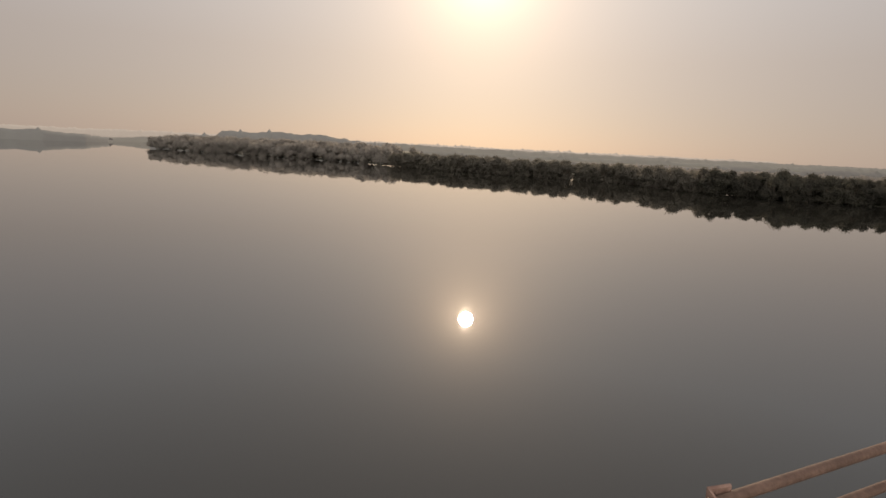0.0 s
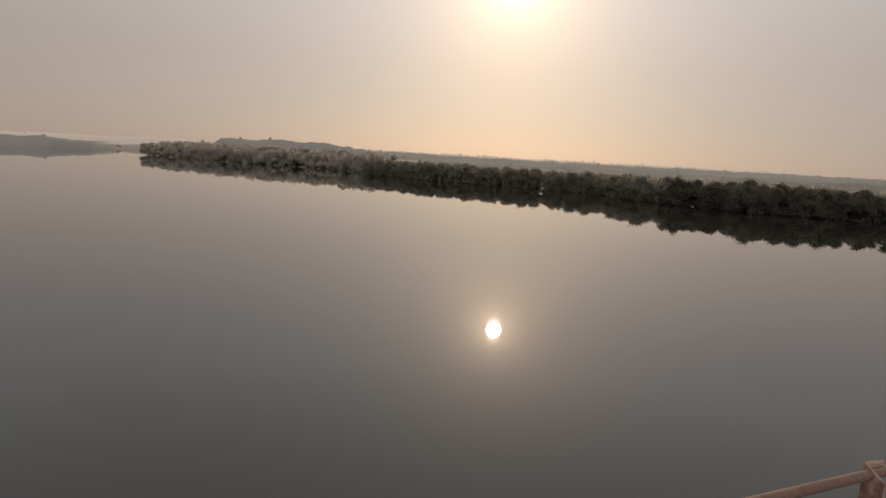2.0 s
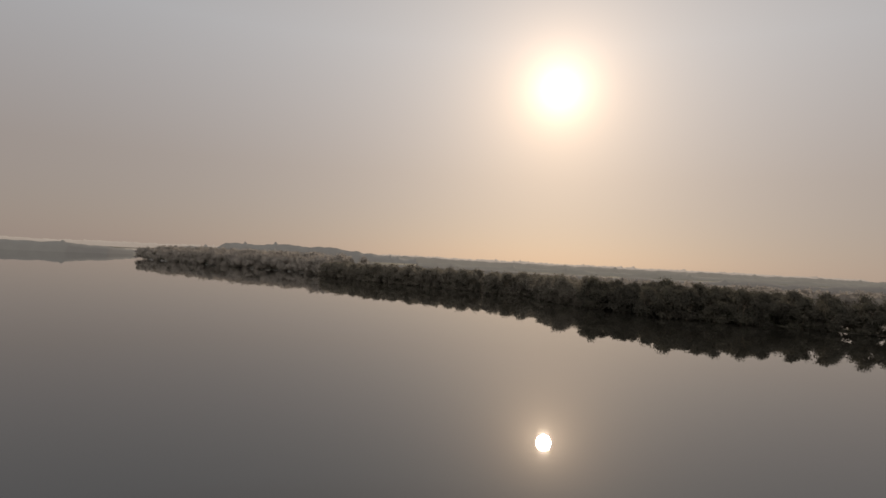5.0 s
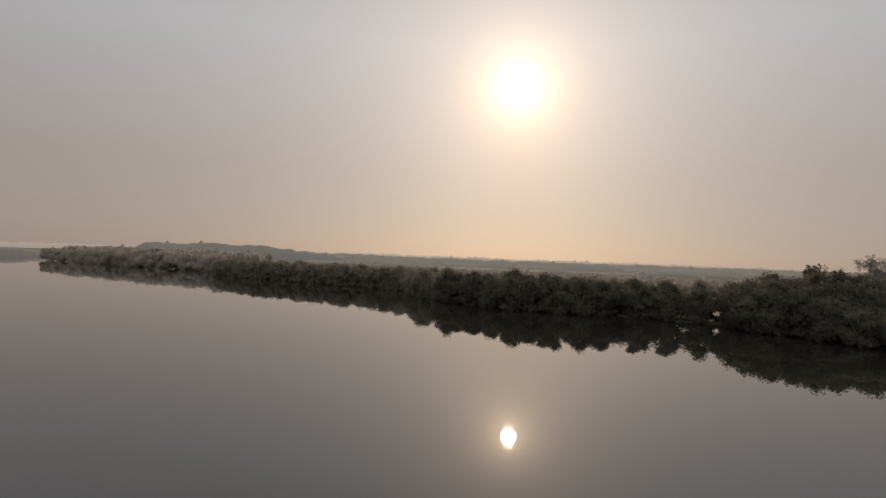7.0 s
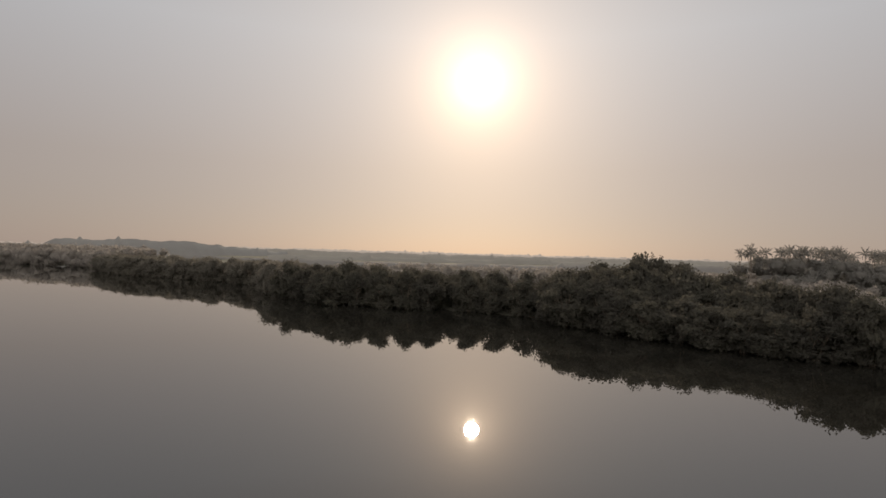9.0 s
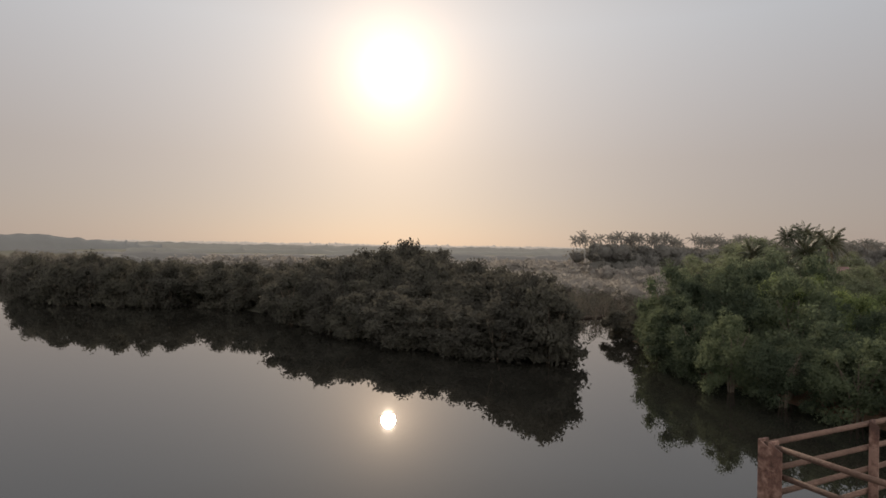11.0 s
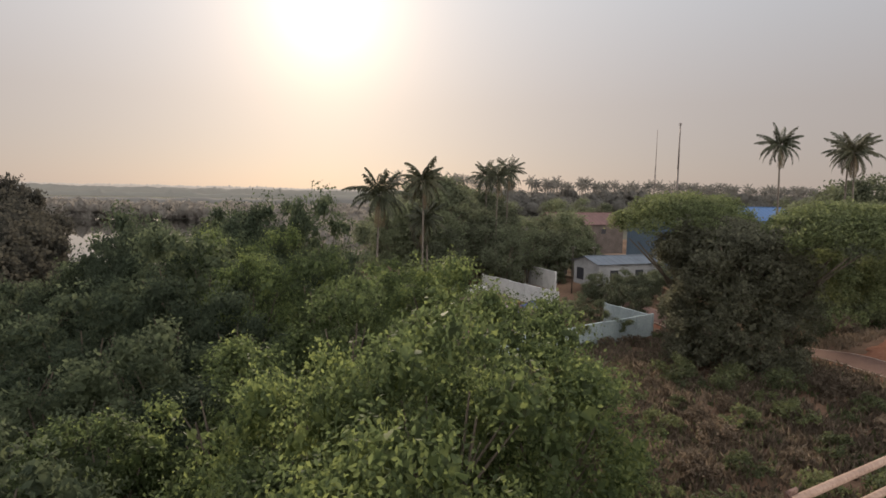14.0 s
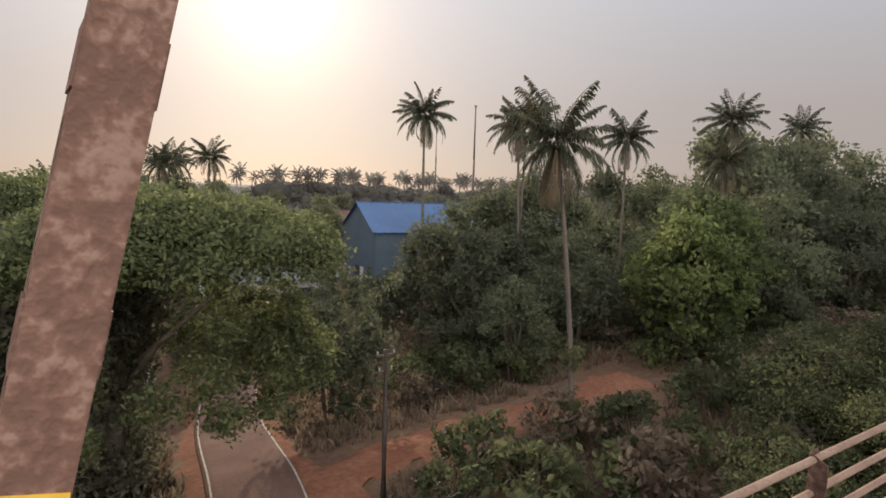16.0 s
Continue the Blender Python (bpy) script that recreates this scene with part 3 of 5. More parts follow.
for i, (x, y) in enumerate(scatter(NEAR_STAND, 5.3, rng)):
    s = rng.uniform(0.72, 1.15)
    high = s * rng.uniform(0.9, 1.12) * (0.97 + 0.26 * math.exp(-((x - 355) ** 2 + (y - 21) ** 2) / 60.0) + 0.12 * float(smooth(352, 362, x)) * float(smooth(16, 26, y)) + 0.48 * float(smooth(28, 68, y)) * float(smooth(369, 362, x)) * float(smooth(345, 352, x)))
    if y > 12 + 2.6 * max(0.0, x - 343) + 5 * rng.normal():
        set_at(dark_kind, i % 3, x, y, land_z(x, y) - 0.2, s * (1.15 if y > 50 else 1.0), rng.uniform(0, 6.3), high)
    else:
        set_at(near_kind, i % 5, x, y, land_z(x, y) - 0.2, s, rng.uniform(0, 6.3), high)
for x, y, s in ((362.4, 70.0, 1.65), (360.6, 63.0, 1.45), (363.2, 78.0, 1.5), (369.5, 61.5, 1.8), (366.5, 67.0, 1.75)):
    set_at(dark_kind, int(y) % 3, x, y, land_z(x, y) - 0.2, 1.15, y, s)
BACK_STAND = [(350.6, 82.0), (360.0, 100.0), (366.0, 106.0), (380.0, 109.0), (387.6, 102.8), (373.5, 76.3), (359.5, 80.1)]
for i, (x, y) in enumerate(scatter(BACK_STAND, 7.0, rng)):
    s = rng.uniform(0.75, 1.05)
    set_at(mid_kind, i % 6, x, y, land_z(x, y) - 0.1, s * 0.85, rng.uniform(0, 6.3), s * (0.62 if y > 84 else 0.85))

# the big clump across the creek mouth
MAIN_CLUMP = [(298.3, 140.7), (311.4, 98.7), (322.9, 79.9), (329.1, 75.2), (334.5, 85.8), (341.7, 111.5), (340.8, 140.6), (330.4, 164.0), (306.7, 162.8)]
for i, (x, y) in enumerate(scatter(MAIN_CLUMP, 5.6, rng)):
    s = rng.uniform(1.0, 1.25)
    set_at(mid_kind, i % 6, x, y, 0.0, s * 0.92, rng.uniform(0, 6.3), s * (1.06 if y < 88 and x > 322 else 0.64 + 0.54 * math.exp(-((x - 323) ** 2 + (y - 150) ** 2) / 800.0) + 0.25 * float(smooth(318, 334, x))))

for x, y, s in ((329.6, 78.5, 0.95), (331.8, 86.5, 1.05), (335.6, 95.5, 1.0), (338.6, 104.5, 1.0), (341.4, 114.6, 1.05), (341.0, 127.5, 1.1)):
    set_at(mid_kind, int(y) % 6, x, y, 0.0, s * 0.85, y, s)
for x, y, s in ((342.6, 60.9, 0.85), (346.0, 68.6, 0.9), (350.4, 75.8, 0.85), (338.9, 52.3, 0.85), (338.3, 44.7, 0.85), (338.6, 28.6, 0.8), (339.8, 19.1, 0.8)):
    set_at(dark_kind, int(y) % 3, x, y, 0.0, s, y, s * (1.25 if y > 50 else 1.1))

for x, y, s in ((287.5, 178.5, 1.0), (292.0, 171.0, 0.95), (299.0, 164.0, 0.95), (296.0, 177.0, 1.1), (304.0, 168.0, 1.1)):
    set_at(mid_kind, int(x) % 6, x, y, 0.0, s, x, s)

sapling_kind = park([tree_of("mangrove_sapling", rng, 5.0, 2.4, 12, 3.2, 0.3, M_LEAF_MID, "thin half-bare mangrove sapling in shallow water", group="creek saplings", n_stem=5, thick=0.06, core=0.0) for _ in range(2)])
for x, y in ((368.5, 74.0), (372.0, 80.0), (376.0, 88.0), (381.0, 96.0), (373.0, 97.0), (388.0, 104.0), (383.0, 88.0), (369.0, 66.0)):
    set_at(sapling_kind, int(x) % 2, x, y, land_z(x, y) - 0.1, 1.2 + 0.02 * (y - 80), x)
for i, (x, y) in enumerate(scatter([(362, 126), (374, 118), (394, 122), (408, 156), (394, 172), (366, 166)], 4.2, rng)):
    set_at(sapling_kind, i % 2, x, y, -0.3, rng.uniform(0.8, 1.5), x)

# the wood on the spit behind the first row
for i, (x, y) in enumerate(scatter([(250, 208), (272, 192), (300, 184), (306, 196), (290, 228), (262, 244)], 7.5, rng)):
    set_at(mid_kind, i % 6, x, y, 0.2, rng.uniform(0.95, 1.1), x, rng.uniform(0.85, 1.0))

# the bank running up river, tree by tree
BANK = [(275.5, 179.0), (271.1, 181.5), (242.1, 201.7), (228.8, 249.8), (227.1, 303.2), (206.3, 337.0), (172.5, 375.1), (135.8, 424.3), (108.9, 479.8)]
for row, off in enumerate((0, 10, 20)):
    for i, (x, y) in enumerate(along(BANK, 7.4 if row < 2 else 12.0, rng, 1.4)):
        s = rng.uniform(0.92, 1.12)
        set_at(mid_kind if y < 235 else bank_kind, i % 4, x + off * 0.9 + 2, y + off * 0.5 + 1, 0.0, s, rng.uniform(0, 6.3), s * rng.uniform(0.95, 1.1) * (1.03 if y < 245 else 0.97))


def belt(name, line, depth, top, step, radius, per_area, leaf, material, label, seed):
    """A continuous wood too dense to count: one skin of clumps."""
    r = np.random.default_rng(seed)
    C, R = [], []
    for x, y in along(line, step, r):
        for q in range(4):
            cr = radius * r.uniform(0.75, 1.3)
            ox, oy = depth * r.random() * 0.6, depth * r.random()
            hz = top * r.uniform(0.8, 1.08)
            base = max(0.0, land_z(x + ox, y + oy)) if top > 4 else 0.0
            C.append((x + ox, y + oy, base + hz - cr))
            R.append(cr)
        for q in range(3):
            cr = radius * r.uniform(0.8, 1.2)
            C.append((x + r.normal() * 2, y + r.normal() * 2, top * r.uniform(0.1, 0.65)))
            R.append(cr)
    inner = along(line, step, r)
    C += [(x + depth * 0.12, y + depth * 0.2, top * 0.36) for x, y in inner]
    R += [top * 0.42] * len(inner)
    ob = new(name, foliage(name, C, R, per_area * 1.25, leaf, material, r, 0.93, bare=len(inner), solid=True))
    return tagged(ob, label, "woods", kind="stuff")


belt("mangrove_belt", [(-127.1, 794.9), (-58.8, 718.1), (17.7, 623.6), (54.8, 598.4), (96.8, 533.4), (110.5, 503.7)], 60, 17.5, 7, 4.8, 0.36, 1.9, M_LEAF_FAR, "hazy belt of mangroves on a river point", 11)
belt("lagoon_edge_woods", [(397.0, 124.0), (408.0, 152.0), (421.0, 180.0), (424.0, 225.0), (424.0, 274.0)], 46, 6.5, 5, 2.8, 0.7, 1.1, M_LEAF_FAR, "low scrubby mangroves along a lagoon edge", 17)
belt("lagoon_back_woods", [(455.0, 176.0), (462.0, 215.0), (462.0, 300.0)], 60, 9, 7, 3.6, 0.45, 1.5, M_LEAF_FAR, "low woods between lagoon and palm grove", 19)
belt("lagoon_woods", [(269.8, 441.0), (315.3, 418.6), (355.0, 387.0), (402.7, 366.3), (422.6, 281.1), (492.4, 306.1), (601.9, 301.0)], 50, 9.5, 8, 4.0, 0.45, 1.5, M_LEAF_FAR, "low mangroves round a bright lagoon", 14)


# ================= far ridges =================
def ridge(name, line, heights, depth, material, label, seed, rough=2.0):
    """A long low wooded rise with a ragged crest."""
    r = np.random.default_rng(seed)
    xs, ys = np.array([p[0] for p in line], float), np.array([p[1] for p in line], float)
    s = np.concatenate([[0], np.cumsum(np.hypot(np.diff(xs), np.diff(ys)))])
    t = np.arange(0, s[-1], 4.0)
    X, Y, H = np.interp(t, s, xs), np.interp(t, s, ys), np.interp(t, s, heights)
    tuft = sum(np.interp(t, np.arange(0, s[-1] + 60, w), r.random(int((s[-1] + 60) / w) + 1)) * a for w, a in ((55, 1.0), (17, 1.0), (7, 0.8)))
    H = H + rough * (tuft - 1.4) + rough * 1.6 * (r.random(len(t)) > 0.985)
    rows = [np.stack([X, Y, 0 * X - 1], 1), np.stack([X, Y + depth * 0.15, H * 0.55], 1), np.stack([X, Y + depth * 0.35, H], 1), np.stack([X, Y + depth, H * 0.4], 1)]
    v = np.concatenate(rows)
    n = len(t)
    f = np.concatenate([np.stack([k * n + np.arange(n - 1), k * n + np.arange(1, n), (k + 1) * n + np.arange(1, n), (k + 1) * n + np.arange(n - 1)], 1) for k in range(3)])
    ob = new(name, as_mesh(name, v, f, material))
    return tagged(ob, label, "ridge", kind="structure")


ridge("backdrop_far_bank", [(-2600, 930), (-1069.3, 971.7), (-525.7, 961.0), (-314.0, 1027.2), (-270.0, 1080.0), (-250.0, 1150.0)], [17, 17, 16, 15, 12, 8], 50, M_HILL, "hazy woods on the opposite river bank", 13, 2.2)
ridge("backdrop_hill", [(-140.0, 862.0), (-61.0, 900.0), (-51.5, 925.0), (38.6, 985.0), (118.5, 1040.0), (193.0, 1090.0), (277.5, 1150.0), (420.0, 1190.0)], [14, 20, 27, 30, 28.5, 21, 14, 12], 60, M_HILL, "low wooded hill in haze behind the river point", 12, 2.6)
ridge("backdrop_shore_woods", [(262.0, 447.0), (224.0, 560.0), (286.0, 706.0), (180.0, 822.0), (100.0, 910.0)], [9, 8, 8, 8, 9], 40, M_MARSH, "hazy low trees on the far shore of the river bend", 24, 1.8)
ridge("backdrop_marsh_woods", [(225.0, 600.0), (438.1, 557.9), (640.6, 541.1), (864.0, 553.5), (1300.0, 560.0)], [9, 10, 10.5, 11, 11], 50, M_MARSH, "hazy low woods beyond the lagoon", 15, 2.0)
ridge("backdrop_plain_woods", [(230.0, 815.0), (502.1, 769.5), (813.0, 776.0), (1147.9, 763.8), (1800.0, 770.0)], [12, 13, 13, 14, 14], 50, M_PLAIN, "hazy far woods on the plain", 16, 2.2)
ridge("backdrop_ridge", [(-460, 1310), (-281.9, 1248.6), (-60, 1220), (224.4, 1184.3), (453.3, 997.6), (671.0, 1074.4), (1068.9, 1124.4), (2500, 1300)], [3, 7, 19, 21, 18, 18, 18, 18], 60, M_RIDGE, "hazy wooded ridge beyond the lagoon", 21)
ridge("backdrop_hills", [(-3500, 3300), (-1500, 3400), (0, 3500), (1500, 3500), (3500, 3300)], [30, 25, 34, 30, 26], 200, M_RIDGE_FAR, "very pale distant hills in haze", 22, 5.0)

# ================= palms =================
def frond(rng, az, rise, long, droop, leaflets, wide, V, F):
    """One feather frond: a bowed rib with drooping leaflets on both sides."""
    d = np.array([math.cos(az), math.sin(az), 0.0])
    side = np.array([-math.sin(az), math.cos(az), 0.0])
    t = np.linspace(0, 1, 9)
    bow = rise - 1.9 * droop * t ** 1.3
    hor = long * np.concatenate([[0], np.cumsum(np.cos(bow[1:]))]) / 8
    ver = long * np.concatenate([[0], np.cumsum(np.sin(bow[1:]))]) / 8
    P = d[None] * hor[:, None] + np.array([0, 0, 1.0])[None] * ver[:, None]
    for a, b in zip(range(8), range(1, 9)):
        w = 0.05 * (1 - t[a]) + 0.012
        k = len(V)
        V.extend([P[a] - side * w, P[a] + side * w, P[b] + side * w * 0.8, P[b] - side * w * 0.8])
        F.append((k, k + 1, k + 2, k + 3))
    for i in range(leaflets):
        u = 0.12 + 0.88 * (i + 0.5) / leaflets
        c = np.array([np.interp(u, t, P[:, j]) for j in range(3)])
        tang = np.array([np.interp(min(1, u + 0.06), t, P[:, j]) for j in range(3)]) - c + d * 1e-3
        tang /= np.linalg.norm(tang)
        ll = long * 0.215 * (math.sin(math.pi * (0.18 + 0.75 * u)) ** 0.7) * rng.uniform(0.6, 1.15)
        for sgn in (-1, 1):
            out = side * sgn * rng.uniform(0.5, 0.85) + tang * 0.75 + np.array([0, 0, -0.35 - 0.9 * rng.random()])
            out /= np.linalg.norm(out)
            tip = c + out * ll + np.array([0, 0, -0.22 * ll])
            midp = c + out * ll * 0.55
            k = len(V)
            V.extend([c - tang * wide * 0.3, midp - tang * wide * 0.5, tip, midp + tang * wide * 0.5])
            F.append((k, k + 1, k + 2, k + 3))


def palm(name, rng, h, lean, long=4.1, fronds=32, leaflets=44, label="", group="", wide=0.10, dead=5):
    top = new(name)
    tagged(top, label or "tall coconut palm with drooping fronds", "palm", group)
    bm = bmesh.new()
    n = 12
    pts = [(lean[0] * (k / n) ** 1.6, lean[1] * (k / n) ** 1.6, -0.4 + (h + 0.4) * k / n) for k in range(n + 1)]
    tube(bm, pts, [0.17 * (1 - 0.45 * k / n) + (0.12 if k == 0 else 0) + 0.012 * (k % 2) for k in range(n + 1)], 8)
    part("trunk", bm, M_PALMBARK, top, smooth=True)
    V, F, DV, DF = [], [], [], []
    for i in range(fronds):
        q = i / fronds
        az = i * 2.399963 + rng.uniform(-0.25, 0.25)
        rise = 1.45 - 2.1 * q + rng.uniform(-0.2, 0.2)
        frond(rng, az, rise, long * rng.uniform(0.68, 0.98), 0.38 + 0.42 * q + rng.uniform(-0.1, 0.12), leaflets, wide, V, F)
    for i in range(dead):
        frond(rng, rng.uniform(0, 6.3), -0.9, long * 0.8, 0.5, max(6, leaflets // 2), wide, DV, DF)
    o = np.array([lean[0], lean[1], h])
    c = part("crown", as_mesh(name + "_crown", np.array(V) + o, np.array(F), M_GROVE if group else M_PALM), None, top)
    if DV:
        part("dry_frond", as_mesh(name + "_dry", np.array(DV) + o - (0, 0, 0.25), np.array(DF), M_DEADFROND), None, top, "brown hanging dead fronds")
    if leaflets > 12:
        for i in range(6):
            a = i * 1.05
            bm = bmesh.new()
            bmesh.ops.create_icosphere(bm, subdivisions=1, radius=0.14, matrix=Matrix.Translation((lean[0] + 0.3 * math.cos(a), lean[1] + 0.3 * math.sin(a), h - 0.32 - 0.08 * (i % 3))))
            part("coconut", bm, M_PALM, top, smooth=True)
    return top


rng = np.random.default_rng(23)


def lone_palm(x, y, crown_z, lean=(0, 0), **kw):
    z = land_z(x - lean[0], y - lean[1])
    p = palm("coconut_palm", rng, crown_z - z, lean, **kw)
    p.location = (x - lean[0], y - lean[1], z)
    return p


lone_palm(430.7, 47.4, 25.4, (0.3, 0.6), long=3.8, label="tall slim coconut palm standing clear against the sky")
lone_palm(436.9, 40.9, 24.4, (-0.5, 0.3), long=4.1, label="coconut palm rising from a thicket")
lone_palm(440.1, 43.1, 24.8, (0.8, 0.2), long=4.0, label="coconut palm rising from a thicket")
creeper_palm = lone_palm(422.3, 21.9, 20.9, (-1.6, 0.6), long=4.3, dead=13, label="leaning coconut palm with a creeper round its trunk")
C = [(0.5 * rng.normal(), 0.5 * rng.normal(), rng.uniform(0, 2.6)) for _ in range(26)] + [(-0.25 + 0.25 * rng.normal(), 0.1 + 0.2 * rng.normal(), 5.0 + 0.5 * rng.normal()) for _ in range(9)]
C = [(x * max(0.35, 1.5 - 0.5 * z) if z < 3 else x, y * max(0.35, 1.5 - 0.5 * z) if z < 3 else y, z) for x, y, z in C]
part("creeper", foliage("creeper", C, [rng.uniform(0.25, 0.5) for _ in C], 40, 0.2, M_BUSH, rng, 0.6), None, creeper_palm, "pale green creeper on the trunk")
lone_palm(415.5, 92.0, 21.0, (0.4, 0.3), long=4.6, label="hazy coconut palm in trees behind the yard")
lone_palm(419.0, 101.0, 21.6, (-0.5, 0.3), long=4.6, label="hazy coconut palm in trees behind the yard")
lone_palm(424.6, 100.6, 22.6, (0.6, 0.2), long=4.8, label="hazy coconut palm in trees behind the yard")
lone_palm(381.2, 70.8, 17.6, (0.5, 0.2), long=5.2, fronds=32, wide=0.15, label="broad coconut palm beside the yard")
lone_palm(387.8, 71.0, 19.6, (0.2, 0.4), long=4.6, fronds=32, wide=0.15, label="coconut palm beside the yard")
lone_palm(402.7, 98.5, 17.2, (0.1, 0.2), long=4.4, fronds=30, wide=0.15, label="dark coconut palm at the yard's edge")
lone_palm(391.6, 77.0, 14.0, (-0.4, 0.3), long=4.6, fronds=30, wide=0.15, label="dark coconut palm among yard trees")
lone_palm(462.2, 34.3, 26.6, (-1.2, 0.4), long=4.2, label="coconut palm rising out of tall dark trees")
lone_palm(452.0, 29.0, 21.5, (1.4, 0.4), long=4.0, label="slanting coconut palm beside feathery trees")
lone_palm(487.0, 38.0, 28.0, (0.5, 0.2), long=4.4, label="coconut palm rising out of tall dark trees")
lone_palm(449.7, 38.4, 24.0, (0.4, 0.2), long=4.0, label="coconut palm behind the thicket")

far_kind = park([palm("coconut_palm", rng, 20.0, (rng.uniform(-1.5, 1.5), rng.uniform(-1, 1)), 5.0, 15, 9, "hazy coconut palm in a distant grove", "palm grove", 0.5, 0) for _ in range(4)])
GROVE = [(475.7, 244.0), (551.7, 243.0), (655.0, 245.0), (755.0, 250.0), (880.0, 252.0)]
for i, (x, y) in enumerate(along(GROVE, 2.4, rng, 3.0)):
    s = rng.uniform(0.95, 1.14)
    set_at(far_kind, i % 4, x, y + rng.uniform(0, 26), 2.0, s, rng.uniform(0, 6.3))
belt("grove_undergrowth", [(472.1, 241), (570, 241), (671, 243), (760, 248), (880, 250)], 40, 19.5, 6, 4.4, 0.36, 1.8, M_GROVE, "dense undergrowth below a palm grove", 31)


# ================= big trees and thicket ashore =================
def crown_tree(name, x, y, C, R, per_area, leaf, material, label, trunk, core=0.75, aspect=0.5, bare=0):
    top = new(name)
    tagged(top, label, "tree")
    z = land_z(x, y)
    top.location = (x, y, z)
    part("trunk", trunk, M_BARK, top, smooth=True)
    part("crown", foliage(name + "_crown", C, R, per_area, leaf, material, rng, core, aspect, bare=bare), None, top)
    return top


def canopy(rng, n, rx, ry, z0, z1, cr):
    """Clumps of a wide flat-topped crown."""
    C, R = [], []
    for k in range(n):
        a, q = rng.uniform(0, 6.283), math.sqrt(rng.random())
        r = rng.uniform(*cr)
        z = z1 - (z1 - z0) * (0.25 * rng.random() + 0.6 * q ** 3) - r * 0.6
        C.append((math.cos(a) * q * rx, math.sin(a) * q * ry, z))
        R.append(r)
    return C, R


def limbs(rng, h, spread, thick, n=6):
    bm = bmesh.new()
    tube(bm, [(0, 0, -0.5), (0.2, 0.1, h * 0.25), (0.1, -0.1, h * 0.5)], [thick * 1.3, thick, thick * 0.8], 10)
    for k in range(n):
        a = 2 * math.pi * k / n + rng.uniform(-0.3, 0.3)
        d = (math.cos(a), math.sin(a))
        tube(bm, [(0.1, 0, h * rng.uniform(0.35, 0.5)), (d[0] * spread * 0.4, d[1] * spread * 0.4, h * 0.66), (d[0] * spread * 0.85, d[1] * spread * 0.85, h * 0.86)], [thick * 0.5, thick * 0.32, thick * 0.12], 7)
    return bm


# rain tree over the lane and the creeper-hung tree beside it
C, R = canopy(rng, 230, 6.8, 5.8, 11.2, 14.6, (0.6, 1.25))
C = [(cx + 2.6, cy - 2.5, cz) for cx, cy, cz in C]
for k in range(40):
    # hanging outer sprays, lowest over the lane
    a = rng.uniform(-2.6, 0.9)
    C.append((2.6 + 6.2 * math.cos(a) * rng.uniform(0.7, 1.0), -2.5 + 5.2 * math.sin(a) * rng.uniform(0.7, 1.0), rng.uniform(5.6, 9.5)))
    R.append(rng.uniform(0.5, 1.1))
for k in range(46):
    # the low outer boughs on the lane side
    C.append((rng.uniform(3.0, 9.0), rng.uniform(-5.0, 2.5), rng.uniform(6.0, 10.0)))
    R.append(rng.uniform(0.6, 1.2))
crown_tree("rain_tree", 401.6, 28.6, C, R, 24, 0.23, M_LEAF_TREE, "spreading rain tree with a flat green top over the lane", limbs(rng, 12.0, 6.0, 0.42), 0.38)
C, R = canopy(rng, 170, 7.4, 6.2, 12.2, 16.8, (0.6, 1.25))
crown_tree("rain_tree", 400.4, 39.2, C, R, 24, 0.23, M_LEAF_TREE, "umbrella-topped rain tree rising behind a creeper-hung tree", limbs(rng, 13.6, 6.4, 0.4), 0.38)
C, R = canopy(rng, 100, 5.4, 6.6, 9.0, 13.6, (0.8, 1.6))
C = [(cx + 0.9, cy + 1.2, cz) for cx, cy, cz in C]
for k in range(230):
    # curtains of creeper from the crown to the ground
    a = rng.uniform(0, 6.283)
    q = rng.uniform(0.75, 1.02)
    z = rng.uniform(0.2, 12.5)
    C.append((0.7 + math.cos(a) * q * (4.7 - 0.02 * z), math.sin(a) * q * (6.6 - 0.05 * z), z))
    R.append(rng.uniform(0.6, 1.3))
for z in (1.5, 4.5, 7.5, 10.5):
    for a in range(5):
        C.append((2.5 * math.cos(1.257 * a + z), 3.6 * math.sin(1.257 * a + z), z))
        R.append(2.35)
crown_tree("creeper_hung_tree", 398.7, 32.4, C, R, 15, 0.29, M_VINE, "dark tree hung to the ground with creepers", limbs(rng, 13.0, 4.5, 0.45), 0.5, bare=20)

